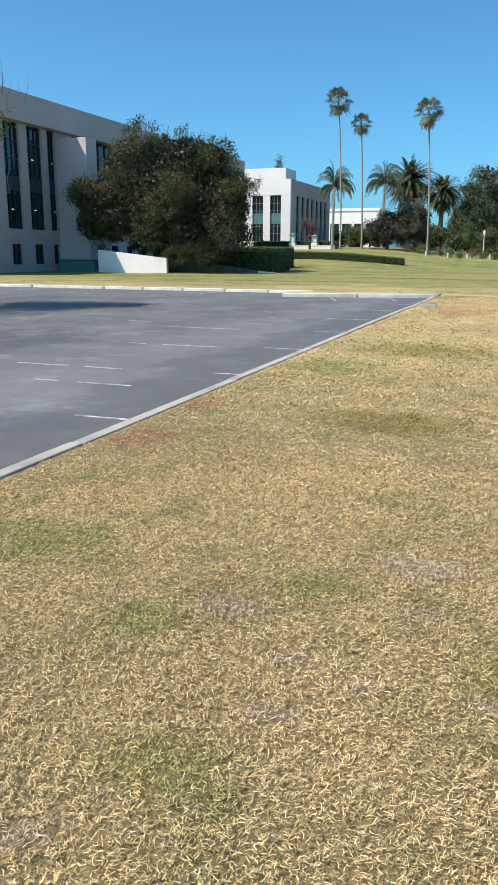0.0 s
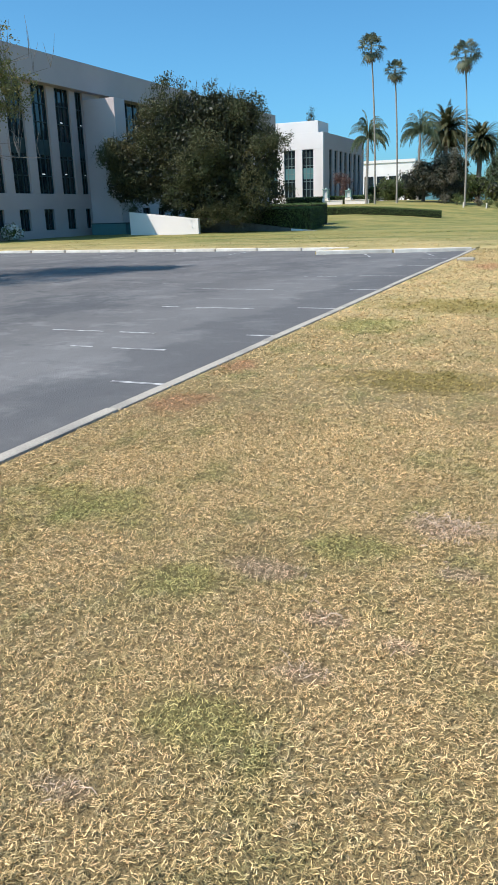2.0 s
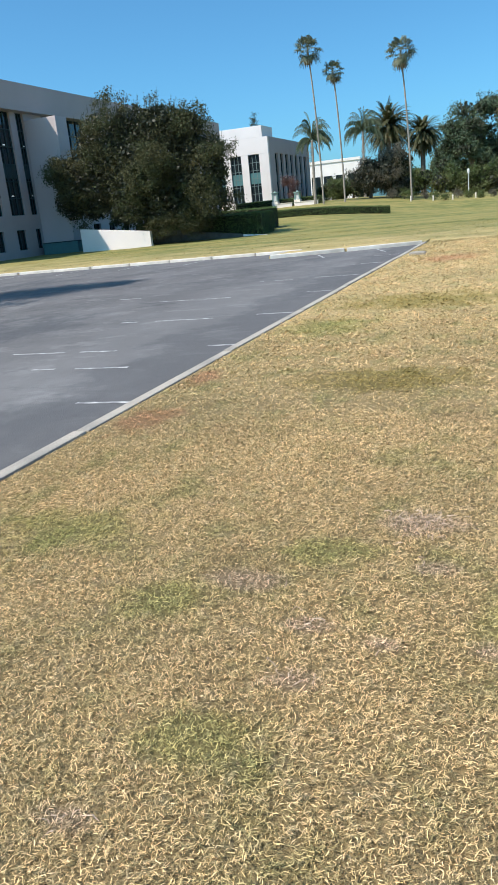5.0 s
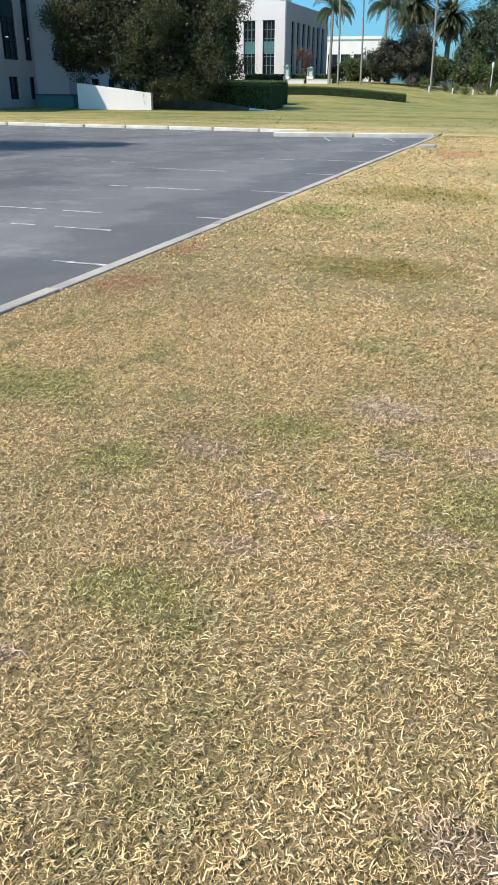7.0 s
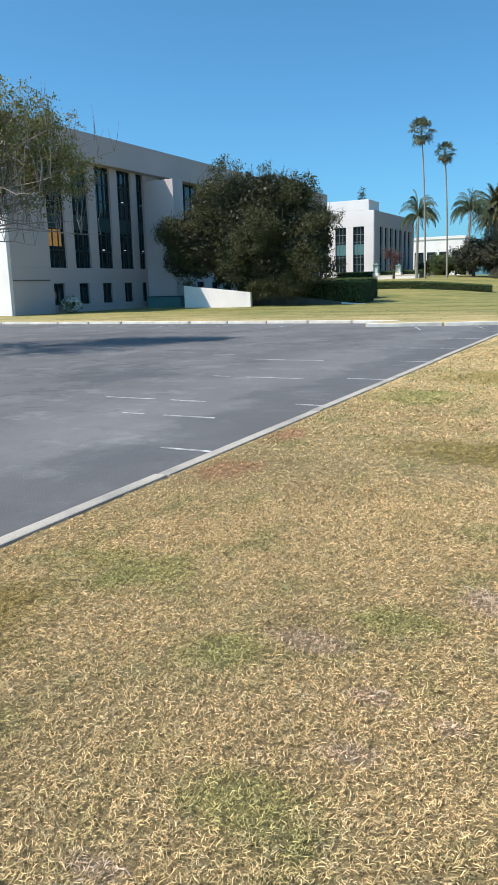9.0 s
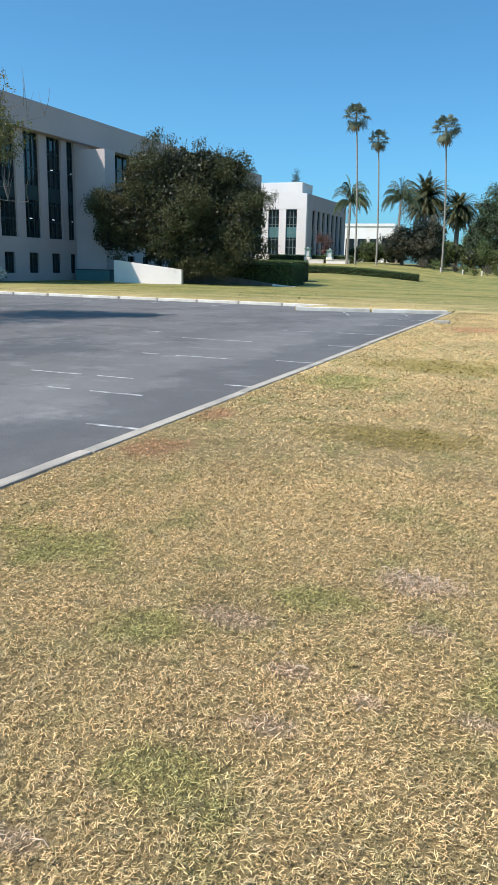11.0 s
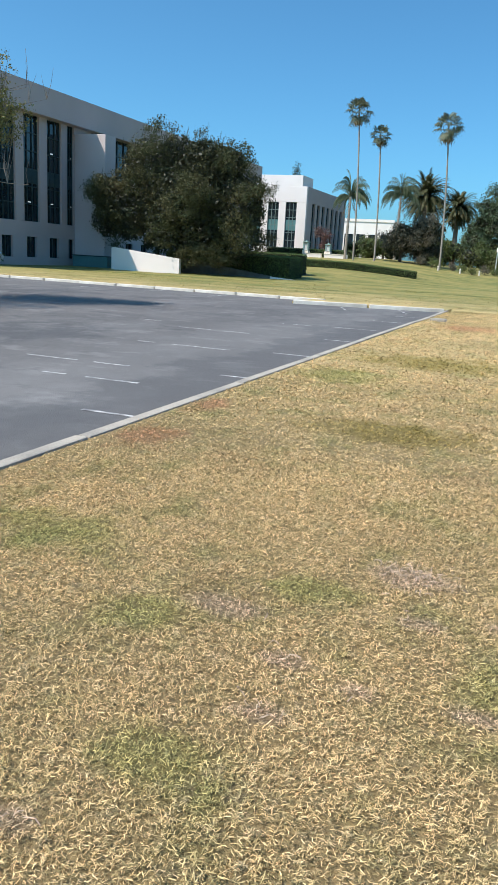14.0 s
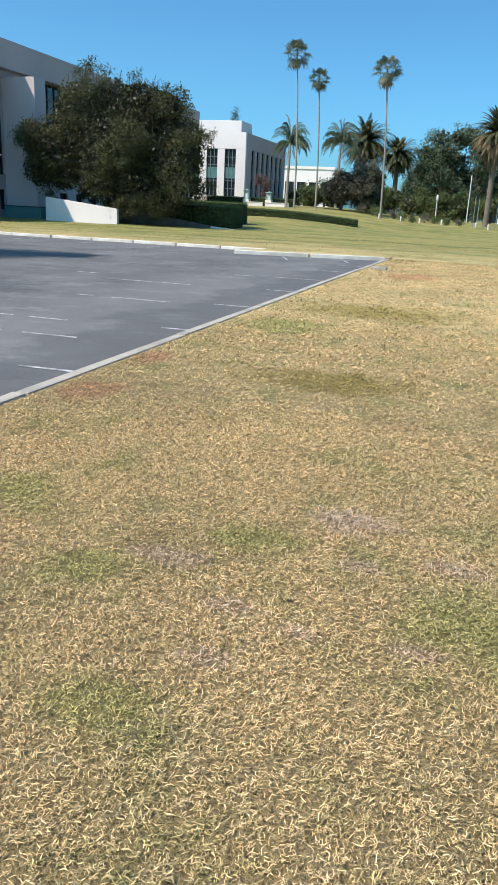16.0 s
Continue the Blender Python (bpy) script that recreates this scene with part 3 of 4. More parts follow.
def low_wall():
    b = thing("garden_wall", 0, 0, 0, "low white rendered garden wall stepping down along a ramp", "wall")
    bm = box(-31.35, 50.0, -0.3, -25.62, 50.3, 1.72)
    for v in bm.verts:
        if v.co.z > 1 and v.co.x > -30:
            v.co.z = 1.12
    part("wall", bm, M_WHITE, b)
    # ramp wall's dark colour holds both its stains and the tree's shade
    bm = box(-26.9, 53.0, -0.3, -18.05, 53.2, 1.22)
    for v in bm.verts:
        if v.co.z > 1 and v.co.x > -20:
            v.co.z = 0.04
    part("ramp_wall", bm, M_DARKCONCRETE, b, "concrete ramp wall, dark from stains and painted tree shade")
    bm = box(-19.6, 52.96, -0.3, -17.6, 52.998, 0.24)
    for v in bm.verts:
        if v.co.z > 0 and v.co.x > -18:
            v.co.z = 0.08
    part("ramp_end", bm, M_WHITE, b)
    return b


low_wall()
b = thing("utility_enclosure", -34.4, 52.2, 0, "low dark grey-green utility enclosure beside the wall", "enclosure")
part("body", box(-1.6, -0.5, -0.1, 1.6, 0.55, 0.9, 0.02), M_TEAL, b)
part("lid", box(-1.65, -0.55, 0.903, 1.65, 0.6, 0.97, 0.02), M_FRAME, b)


def hall_building():
    b = thing("white_hall", 0.5, 0, 0, "white two-storey stucco hall with blue-green window panels", "building")
    yf, xs = 99.0, -32.6
    z0 = 1.0
    # front block, windows cut between piers
    wx = [(-43.1, -41.55), (-40.56, -39.0), (-38.02, -36.47), (-35.48, -33.93)]
    edge = -47.0
    for a, c in wx:
        part("pier", box(edge, yf, z0, a, yf + 0.5, 9.02), M_WHITE, b)
        edge = c
        window_unit(b, "y", a, c, 3.1, 9.0, yf, 0.2, 3, 6, [(5.36, 6.74, M_TEAL)], M_BARS)
        part("apron", box(a, yf + 0.004, z0, c, yf + 0.5, 3.098), M_WHITE, b)
    part("pier", box(edge, yf, z0, xs, yf + 0.5, 9.02), M_WHITE, b)
    part("wall", box(-47.0, yf, 9.022, xs, yf + 0.5, 11.05, 0.03), M_WHITE, b)
    part("wall", box(-46.9, yf + 0.5, z0, xs - 0.5, 119, 10.9), M_WHITE, b)
    part("attic", box(-47.0, yf + 0.01, 11.052, -33.3, 103.5, 12.45, 0.03), M_WHITE, b)
    # long side, its shade put into the greyed stucco
    wy = [(101.7 + 2.35 * k, 103.05 + 2.35 * k) for k in range(7)]
    edge = yf + 0.5
    for a, c in wy:
        part("pier", box(xs - 0.5, edge, z0, xs, a, 9.1), M_SHADEWALL, b)
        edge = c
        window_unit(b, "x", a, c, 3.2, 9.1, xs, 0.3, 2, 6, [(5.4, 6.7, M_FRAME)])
        part("apron", box(xs - 0.5, a, z0, xs - 0.004, c, 3.198), M_SHADEWALL, b)
    part("pier", box(xs - 0.5, edge, z0, xs, 119, 9.1), M_SHADEWALL, b)
    part("parapet", box(xs - 0.5, yf + 0.5, 9.102, xs, 119, 11.05), M_SHADEWALL, b)
    part("roof", box(-46.8, 103.52, 10.905, xs - 0.6, 118.8, 10.98), M_ROOF, b)
    return b


hall_building()


def far_white_building():
    b = thing("long_white_building", 0, 0, 0, "long low white building behind palms and shrubs", "building")
    part("wall", box(-46, 150, 2, -30.6, 162, 9.95, 0.05), M_WHITE, b)
    part("cornice", box(-46.15, 149.85, 9.6, -30.45, 150, 10.1), M_WHITE, b)
    for k in range(6):
        a = -45 + 2.4 * k
        window_unit(b, "y", a, a + 1.7, 3.6, 7.2, 149.95, 0.0, 2, 2)
    return b


far_white_building()


# ---- trees and plants ----
def limb_path(a, b, rng, n=5, wob=0.12):
    a, b = Vector(a), Vector(b)
    ln = (b - a).length
    pts = []
    for i in range(n + 1):
        t = i / n
        p = a.lerp(b, t)
        if 0 < i < n:
            p += Vector((rng.normal(), rng.normal(), rng.normal() * 0.5)) * wob * ln * 0.35
        pts.append(p)
    return pts


def leafy_tree(name, x, y, z, trunk_h, lobes, count, size, material, label, category="tree", seed=1, trunk_r=0.25, group="", bark=None, shell=0.5, twigs=0, limbs=8, trunk_off=(0, 0), bough=None):
    """Tapered trunk, limbs into the lobes, and a crown of many small leaves in clumps. Lobes are given relative to the foot."""
    rng = np.random.default_rng(seed)
    t = thing(name, x, y, z, label, category, group)
    bark = bark or M_BARK
    ox, oy = trunk_off
    part("trunk", rod([(ox, oy, -0.3), (ox, oy, trunk_h * 0.4), (ox * 0.9 + 0.06, oy * 0.9, trunk_h)], [trunk_r * 1.35, trunk_r, trunk_r * 0.8], 10), bark, t)
    order = sorted(lobes, key=lambda q: -q[3] * q[5])[:limbs]
    for q in order:
        p = limb_path((ox * 0.9, oy * 0.9, trunk_h * 0.92), (q[0], q[1], q[2] + q[5] * 0.2), rng)
        part("limb", rod(p, [trunk_r * 0.6 * (1 - 0.85 * i / (len(p) - 1)) for i in range(len(p))], 6), bark, t)
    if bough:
        # large dark leaves fill the crown, standing in for its inner shade
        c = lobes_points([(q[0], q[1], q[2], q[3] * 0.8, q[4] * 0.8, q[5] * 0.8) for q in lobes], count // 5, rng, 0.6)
        quads("inner_shade_fill", leaves(c, size * 2.0, rng, 0.6), M_INNERSHADE, t)
    # clumps of leaves
    nc = max(count // 26, 10)
    cl = lobes_points(lobes if not bough else clumps(lobes, bough[0], bough[1], seed), nc, rng, shell)
    idx = rng.integers(0, nc, count)
    c = cl[idx] + rng.normal(size=(count, 3)) * size * np.array([2.6, 2.6, 2.2])
    quads("crown", leaves(c, size, rng), material, t)
    if twigs:
        bm = bmesh.new()
        top = lobes_points(lobes, twigs, rng, 0.1)
        for p in top:
            if p[2] > np.mean([q[2] for q in lobes]):
                e = Vector(p) + Vector((rng.normal() * 0.12, rng.normal() * 0.12, rng.uniform(0.25, 0.8)))
                rod([p, (Vector(p) + e) / 2, e], [0.018, 0.012, 0.004], 3, bm)
                m = leaves(np.array([np.array(p) * (1 - k) + np.array(e) * k for k in (0.2, 0.4, 0.6, 0.75)]) + rng.normal(size=(4, 3)) * 0.04, size * 0.8, rng)
                for q in m:
                    bm.faces.new([bm.verts.new(v) for v in q])
        part("shoot_tuft", bm, material, t)
    return t


def frond_set(rng, n, length, elev, droop, leaflet, pairs, width, origin, stiff=1.0, az=None):
    """Feather fronds: arching midribs with two rows of narrow leaflets, as triangles."""
    tri = []
    for i in range(n):
        a = rng.uniform(0, math.tau) if az is None else az[i]
        e = math.radians(rng.uniform(*elev))
        ln = length * rng.uniform(0.82, 1.1)
        d = np.array([math.cos(a) * math.cos(e), math.sin(a) * math.cos(e), math.sin(e)])
        side = np.array([-math.sin(a), math.cos(a), 0.0])
        p = np.array(origin, dtype=float)
        step = ln / pairs
        for k in range(pairs):
            t = k / pairs
            q = p + d * step
            w = 0.035 * (1 - t) + 0.008
            tri.append([p + side * w, p - side * w, q])
            d = d + np.array([0, 0, -droop / pairs * (0.5 + 1.4 * t)])
            d /= np.linalg.norm(d)
            up = np.cross(side, d)
            if t > 0.08:
                l = leaflet * math.sin(math.pi * min(0.18 + t * 0.86, 1.0)) ** 0.7 * rng.uniform(0.85, 1.1)
                for s in (-1, 1):
                    tip = q + side * s * l * 0.8 * stiff + d * l * 0.5 + up * l * 0.25 - np.array([0, 0, l * (1 - stiff) * 0.9])
                    tri.append([q - d * width, q + d * width, tip])
            p = q
    return np.array(tri)


def trunk_rings(h, r0, r1, lean=(0, 0), seg=10, rings=16, flare=1.1):
    path, rad = [], []
    for i in range(rings + 1):
        t = i / rings
        path.append((lean[0] * t * t, lean[1] * t * t, h * t - 0.4 * (1 - t)))
        rad.append((r0 + (r1 - r0) * t) * (1 + (flare - 1) * max(0, 1 - t * 8)) * (1 + 0.03 * (i % 2)))
    return rod(path, rad, seg)


def fan_palm(x, y, h, lean, crown, seed, label):
    rng = np.random.default_rng(seed)
    z = land(x, y)
    t = thing("fan_palm", x, y, z, label, "palm", "tall fan palms")
    part("trunk", trunk_rings(h, 0.11 * (1 if y < 150 else 1.6), 0.085 * (1 if y < 150 else 1.6), lean), M_PALMT, t)
    o = np.array([lean[0], lean[1], h])

    def fans(n, elev, stem, r, segs, hang):
        tri = []
        for i in range(n):
            a = i * 2.399 + rng.uniform(-0.3, 0.3)
            e = math.radians(rng.uniform(*elev))
            d = np.array([math.cos(a) * math.cos(e), math.sin(a) * math.cos(e), math.sin(e)])
            side = unit(np.cross(d, [0, 0, 1.0]) + 1e-6)
            nrm = np.cross(side, d)
            st = stem * rng.uniform(0.8, 1.15)
            hub = o + d * st
            tri.append([o + side * 0.03, o - side * 0.03, hub])
            rr = r * rng.uniform(0.85, 1.1)
            for k in range(segs):
                b = math.radians(-115 + 230 * (k + 0.5) / segs)
                ray = d * math.cos(b) + side * math.sin(b)
                tip = hub + ray * rr * (1 - 0.25 * abs(b) / 2) - np.array([0, 0, hang * rr * rng.uniform(0.5, 1.2)]) + nrm * rng.normal() * 0.05
                mid = hub + ray * rr * 0.55
                w = np.cross(ray, nrm) * rr * 0.065
                tri.append([hub, mid + w, mid - w])
                tri.append([mid + w, tip, mid - w])
        return np.array(tri)

    s = crown
    quads("crown", fans(40, (-62, 80), 1.02 * s, 0.85 * s, 13, 0.42), M_FAN, t, k=3)
    quads("dead_skirt", fans(17, (-89, -66), 1.0 * s, 0.6 * s, 8, 0.6), M_SKIRT, t, "brown skirt of dead hanging fronds", k=3)
    return t


fan_palm(-23.4, 92.1, 17.0, (-0.75, 0), 1.02, 3, "tall slender fan palm with a brown leaf skirt")
fan_palm(-20.9, 92.7, 14.4, (-0.6, 0), 0.82, 4, "tall slender fan palm, the shortest of three")
fan_palm(-13.2, 94.1, 16.1, (-0.75, 0), 1.1, 5, "tall slender fan palm beside date palms")
fan_palm(21.2, 190, 19.0, (-2.2, 0), 1.25, 6, "distant leaning fan palm across the street")
fan_palm(22.7, 178, 23.0, (-2.0, 0), 1.3, 7, "distant tall fan palm across the street")
fan_palm(32.3, 290, 20.0, (-2.0, 0), 1.4, 8, "far fan palm down the street")


def date_palm(x, y, h, r, length, seed, label, skirt=0.0):
    rng = np.random.default_rng(seed)
    z = land(x, y)
    t = thing("date_palm", x, y, z, label, "palm", "date palms")
    part("trunk", trunk_rings(h, r, r * 0.9, (0.1, 0), 12, 22, 1.15), M_DATET, t)
    o = (0.1, 0, h)
    quads("crown", frond_set(rng, 125, length, (2, 76), 1.45 if skirt else 1.6, length * 0.125, 26, 0.085, o), M_DATE, t, k=3)
    quads("lower_fronds", frond_set(rng, 84, length * 0.95, (-60, 5), 1.0, length * 0.13, 22, 0.085, o), M_DATE if not skirt else M_BROWNFROND, t, k=3)
    if skirt:
        quads("dead_skirt", frond_set(rng, 110, length * 1.15, (-80, -8), 1.1, length * 0.13, 20, 0.06, (0.1, 0, h + 0.1)), M_BROWNFROND, t, "brown hanging dead fronds", k=3)
    part("crown_base", rod([(0.1, 0, h - 1.4), (0.1, 0, h - 0.5), (0.1, 0, h + 0.3)], [r, r * 1.55, r * 0.7], 10), M_SKIRT, t)
    return t


date_palm(-19.8, 118.4, 9.4, 0.42, 4.9, 11, "broad date palm with dark arching fronds")
date_palm(-14.7, 117.1, 8.2, 0.36, 3.6, 12, "date palm beside a larger one")
date_palm(-1.0, 95.0, 10.1, 0.31, 3.5, 13, "big date palm with a heavy brown frond skirt", 1.0)


def queen_palm(x, y, h, length, seed, label):
    rng = np.random.default_rng(seed)
    t = thing("queen_palm", x, y, land(x, y), label, "palm", "queen palms")
    part("trunk", trunk_rings(h, 0.2, 0.13, (0.1, 0), 8, 14), M_PALMT, t)
    quads("crown", frond_set(rng, 44, length, (25, 88), 3.3, length * 0.2, 46, 0.03, (0.1, 0, h), 0.12), M_QUEEN, t, k=3)
    quads("dead_skirt", frond_set(rng, 7, length * 0.7, (-80, -50), 0.5, 0.4, 14, 0.03, (0.1, 0, h - 0.3), 0.4), M_SKIRT, t, "hanging tan dead fronds", k=3)
    return t


queen_palm(-25.0, 94.3, 7.4, 3.6, 21, "feathery queen palm beside a white hall")
queen_palm(-21.5, 108.0, 8.4, 4.2, 22, "feathery drooping queen palm with dead fronds")

# big dark tree in front of the office building
leafy_tree("evergreen_tree", -26.55, 52.1, 0.0, 3.0,
           [(0.09, -0.1, 5.46, 4.47, 3.45, 3.45), (-4.68, -0.18, 4.77, 3.06, 2.63, 2.74), (4.15, -0.11, 5.14, 2.76, 2.36, 2.56), (-2.77, -0.11, 7.73, 2.7, 2.28, 2.39),
            (1.72, -0.12, 7.82, 2.81, 2.21, 2.11), (3.67, -0.11, 7.92, 1.48, 1.38, 1.38), (-0.32, -0.19, 8.74, 1.63, 1.53, 1.43), (-5.91, -0.16, 3.73, 2.02, 1.81, 1.7),
            (4.86, -0.11, 2.97, 2.25, 1.86, 1.86), (1.75, -0.39, 2.91, 3.02, 2.21, 1.91), (5.56, -0.1, 6.27, 1.07, 1.07, 1.17), (-0.82, -1.18, 3.16, 1.66, 1.24, 1.76),
            (-4.05, -0.6, 3.08, 1.37, 1.26, 1.05), (-0.04, -1.51, 5.32, 1.55, 1.34, 2.27), (-6.47, -0.16, 5.66, 1.6, 1.49, 1.49), (5.81, -0.04, 4.51, 0.97, 0.97, 1.26),
            (-2.6, 0.9, 2.3, 1.5, 1.0, 1.0), (0.0, 0.9, 2.3, 1.6, 1.0, 0.9), (2.5, 1.4, 2.8, 1.6, 1.1, 0.9), (0.6, -1.0, 2.2, 0.6, 0.5, 0.6), (1.6, 0.5, 8.5, 2.2, 1.6, 1.3), (3.3, 1.0, 8.1, 1.5, 1.3, 1.2)],
           108000, 0.067, M_OAK, "large dense dark olive-green evergreen tree", seed=31, trunk_r=0.3, shell=0.4, twigs=1100, trunk_off=(0.5, 2.3), bough=(66, 0.95))

# sparse tree beside the lot
leafy_tree("shade_tree", -17.0, 14.7, 0.0, 2.9,
           [(0.5, 0.9, 5.4, 2.2, 2.1, 1.6), (1.9, 1.8, 4.6, 1.7, 1.5, 1.0), (1.2, 1.5, 6.0, 1.6, 1.5, 1.1), (2.7, 2.2, 4.9, 1.0, 1.0, 0.7), (2.4, 1.9, 5.9, 1.0, 1.0, 0.8), (-2.4, -0.8, 5.2, 2.2, 2.0, 1.5), (0.2, -2.2, 5.6, 2.2, 2.0, 1.6), (-0.3, 0.2, 7.0, 2.0, 2.0, 1.1)],
           72000, 0.035, M_LEFTLEAF, "thinly leaved tree with bare pale branch tips", seed=33, trunk_r=0.2, bark=M_BARK, shell=0.9, limbs=7)


def bare_branches():
    """Fine bare branches that reach out of the thin crown."""
    rng = np.random.default_rng(7)
    t = [o for o in scene.objects if o.name == "shade_tree"][0]
    bm = bmesh.new()
    for i in range(36):
        a = rng.uniform(-0.6, 2.2)
        start = Vector((0.5, 0.8, rng.uniform(3.0, 5.0)))
        end = start + Vector((math.cos(a), math.sin(a), 0)) * rng.uniform(2.0, 4.4) + Vector((0, 0, rng.uniform(-0.7, 1.35)))
        p = limb_path(start, end, rng, 6, 0.055)
        rod(p, [0.03 * (1 - 0.82 * k / 6) for k in range(7)], 4, bm)
        for j in range(13):
            k = rng.integers(2, 7)
            b = Vector(p[k])
            e = b + Vector((rng.normal() * 0.13, rng.normal() * 0.13, rng.uniform(0.2, 1.15)))
            rod([b, (b + e) / 2 + Vector((rng.normal() * 0.05, 0, 0)), e], [0.009, 0.007, 0.003], 3, bm)
    part("bare_branch_work", bm, M_TWIG, t, "thin leafless pale branches")


bare_branches()


def hedge(x0, y0, x1, y1, h, width, seed, label, count, size=0.05, zlift=0.0):
    """A clipped hedge along a line: a rough near-black core, standing for inner shade, under a skin of leaves."""
    rng = np.random.default_rng(seed)
    t = thing("hedge", 0, 0, 0, label, "hedge", "clipped hedges")
    a, b = np.array([x0, y0]), np.array([x1, y1])
    ln = np.linalg.norm(b - a)
    d = (b - a) / ln
    s = np.array([-d[1], d[0]])
    n = max(int(ln / 2), 1)
    bm = bmesh.new()
    rings = []
    for i in range(n + 1):
        p = a + (b - a) * i / n
        z = land(*p) + zlift
        rings.append([bm.verts.new((*(p + s * w), zz)) for w, zz in ((-width / 2 + 0.05, z - 0.2), (width / 2 - 0.05, z - 0.2), (width / 2 - 0.05, z + h - 0.05), (-width / 2 + 0.05, z + h - 0.05))])
    for r0, r1 in zip(rings, rings[1:]):
        for k in range(4):
            bm.faces.new((r0[k], r0[(k + 1) % 4], r1[(k + 1) % 4], r1[k]))
    bm.faces.new(rings[0][::-1])
    bm.faces.new(rings[-1])
    bmesh.ops.recalc_face_normals(bm, faces=bm.faces)
    part("shade_core", bm, M_SHADECORE, t)
    u = rng.random(count)
    face = rng.choice(4, count, p=np.array([h, h, width, width * h / ln * 1.5]) / (2 * h + width + width * h / ln * 1.5))
    w = np.where(face == 0, -width / 2, np.where(face == 1, width / 2, rng.uniform(-width / 2, width / 2, count)))
    u = np.where(face == 3, np.where(rng.random(count) < 0.5, 0.0, 1.0), u)
    zz = np.where(face == 2, h, rng.uniform(0, h, count))
    xy = a + (b - a) * u[:, None] + s * w[:, None]
    base = np.array([land(px, py) for px, py in xy]) + zlift
    c = np.column_stack([xy, base + zz]) + rng.normal(size=(count, 3)) * 0.03
    quads("foliage", leaves(c, size, rng), M_HEDGE, t)
    return t


hedge(-28.5, 54.9, -18.3, 54.9, 1.52, 3.0, 41, "thick clipped green hedge behind a low white wall", 26000, 0.055)
hedge(-30.0, 60.0, -19.4, 60.0, 1.5, 2.0, 44, "clipped dark green hedge on the bank", 9000, 0.06, 0.1)
hedge(-26.0, 71.0, -12.4, 73.6, 0.62, 1.2, 42, "long low clipped dark hedge across the lawn", 12000, 0.05)
hedge(-36.0, 96.0, -24.6, 96.4, 0.9, 1.2, 43, "low clipped hedge in front of the hall", 6000, 0.07)


def lumps(seed, n, sx, sy, z0, z1, r):
    g = random.Random(seed)
    out = []
    for i in range(n):
        k = g.uniform(0.7, 1.25) * r
        out.append((g.uniform(-sx, sx), g.uniform(-sy, sy), g.uniform(z0, z1), k, k, k * g.uniform(0.7, 1.0)))
    return out


def spire(seed, h, r):
    g = random.Random(seed)
    out = []
    n = int(h / 1.1)
    for i in range(n):
        t = i / (n - 1)
        k = r * (1 - 0.72 * t) * g.uniform(0.75, 1.2)
        out.append((g.uniform(-0.7, 0.7) * r * (1 - t), g.uniform(-0.5, 0.5) * r, h * (0.16 + 0.82 * t), k, k, 0.95))
    return out


leafy_tree("shrub_tree", -18.9, 98.6, land(-18.9, 98.6), 1.4, lumps(51, 17, 4.0, 1.5, 1.2, 4.4, 1.6), 26000, 0.1, M_SHRUB, "wide brownish olive shrubby tree on the lawn", seed=51, trunk_r=0.2, bough=(40, 0.7))
for k, (px, py, h, r) in enumerate(((-12.2, 141, 12.0, 2.0), (-9.3, 140, 15.0, 2.4), (-6.4, 143, 15.6, 2.6), (-3.5, 141, 14.5, 2.6), (-0.9, 144, 14.0, 2.5), (2.0, 142, 13.0, 1.9), (-15.4, 152, 8.5, 1.9))):
    leafy_tree("pine_tree", px, py, land(px, py), 4.0, [(q[0] * (1.15 - q[2] / h * 0.6), q[1], q[2], q[3], q[4], q[5]) for q in lumps(60 + k, 16, r, 1.5, 3.0, h - 1.2, r * 0.75)], 11000, 0.15, M_PINE, "tall dark green pine in a park grove", "tree", 60 + k, 0.3, "park pines", shell=0.4, bough=(80, 0.75))
for k, (px, py, n, w, zt) in enumerate(((-13.8, 112, 8, 2.4, 3.0), (-9.6, 116, 8, 2.6, 3.1), (-5.5, 116, 8, 2.5, 3.3), (-17.6, 126, 7, 2.4, 3.2), (-24.0, 112, 8, 2.3, 3.0), (-1.2, 124, 7, 2.2, 3.2), (-27.5, 114, 6, 1.8, 2.4))):
    leafy_tree("park_tree", px, py, land(px, py), 1.5, lumps(80 + k, n, w, 1.2, 1.0, zt - 0.45, 1.15), 9000, 0.12, M_PARK, "low bushy green park tree", "tree", 80 + k, 0.15, "park trees", bough=(16, 0.6))
for k, (px, py, s) in enumerate(((2.0, 108, 1.0), (3.4, 116, 1.05), (2.2, 126, 1.0), (3.4, 138, 1.1), (2.4, 152, 1.1), (3.0, 170, 1.2))):
    leafy_tree("street_tree", px, py, land(px, py), 3.2, [(q[0], q[1], q[2] + 2.6, q[3], q[4], q[5]) for q in lumps(100 + k, 8, 1.5 * s, 1.5, 1.2, 3.6, 1.15 * s)], 6000, 0.13, M_PARK, "round-headed green street tree along the pavement", "tree", 100 + k, 0.11, "street trees", bough=(16, 0.6))
leafy_tree("conifer", -51.1, 150, 1.0, 17, spire(91, 15.5, 1.5) + [(0, 0, 17.0, 0.75, 0.7, 0.5), (0.15, 0, 17.8, 0.55, 0.5, 0.35), (-0.25, 0, 18.4, 0.6, 0.5, 0.33), (0.25, 0, 19.0, 0.48, 0.4, 0.3), (0, 0, 19.55, 0.25, 0.25, 0.35)], 14000, 0.09, M_DARKPINE, "distant dark conifer rising behind the hall roof", "tree", 91, 0.25)
rr = random.Random(5)
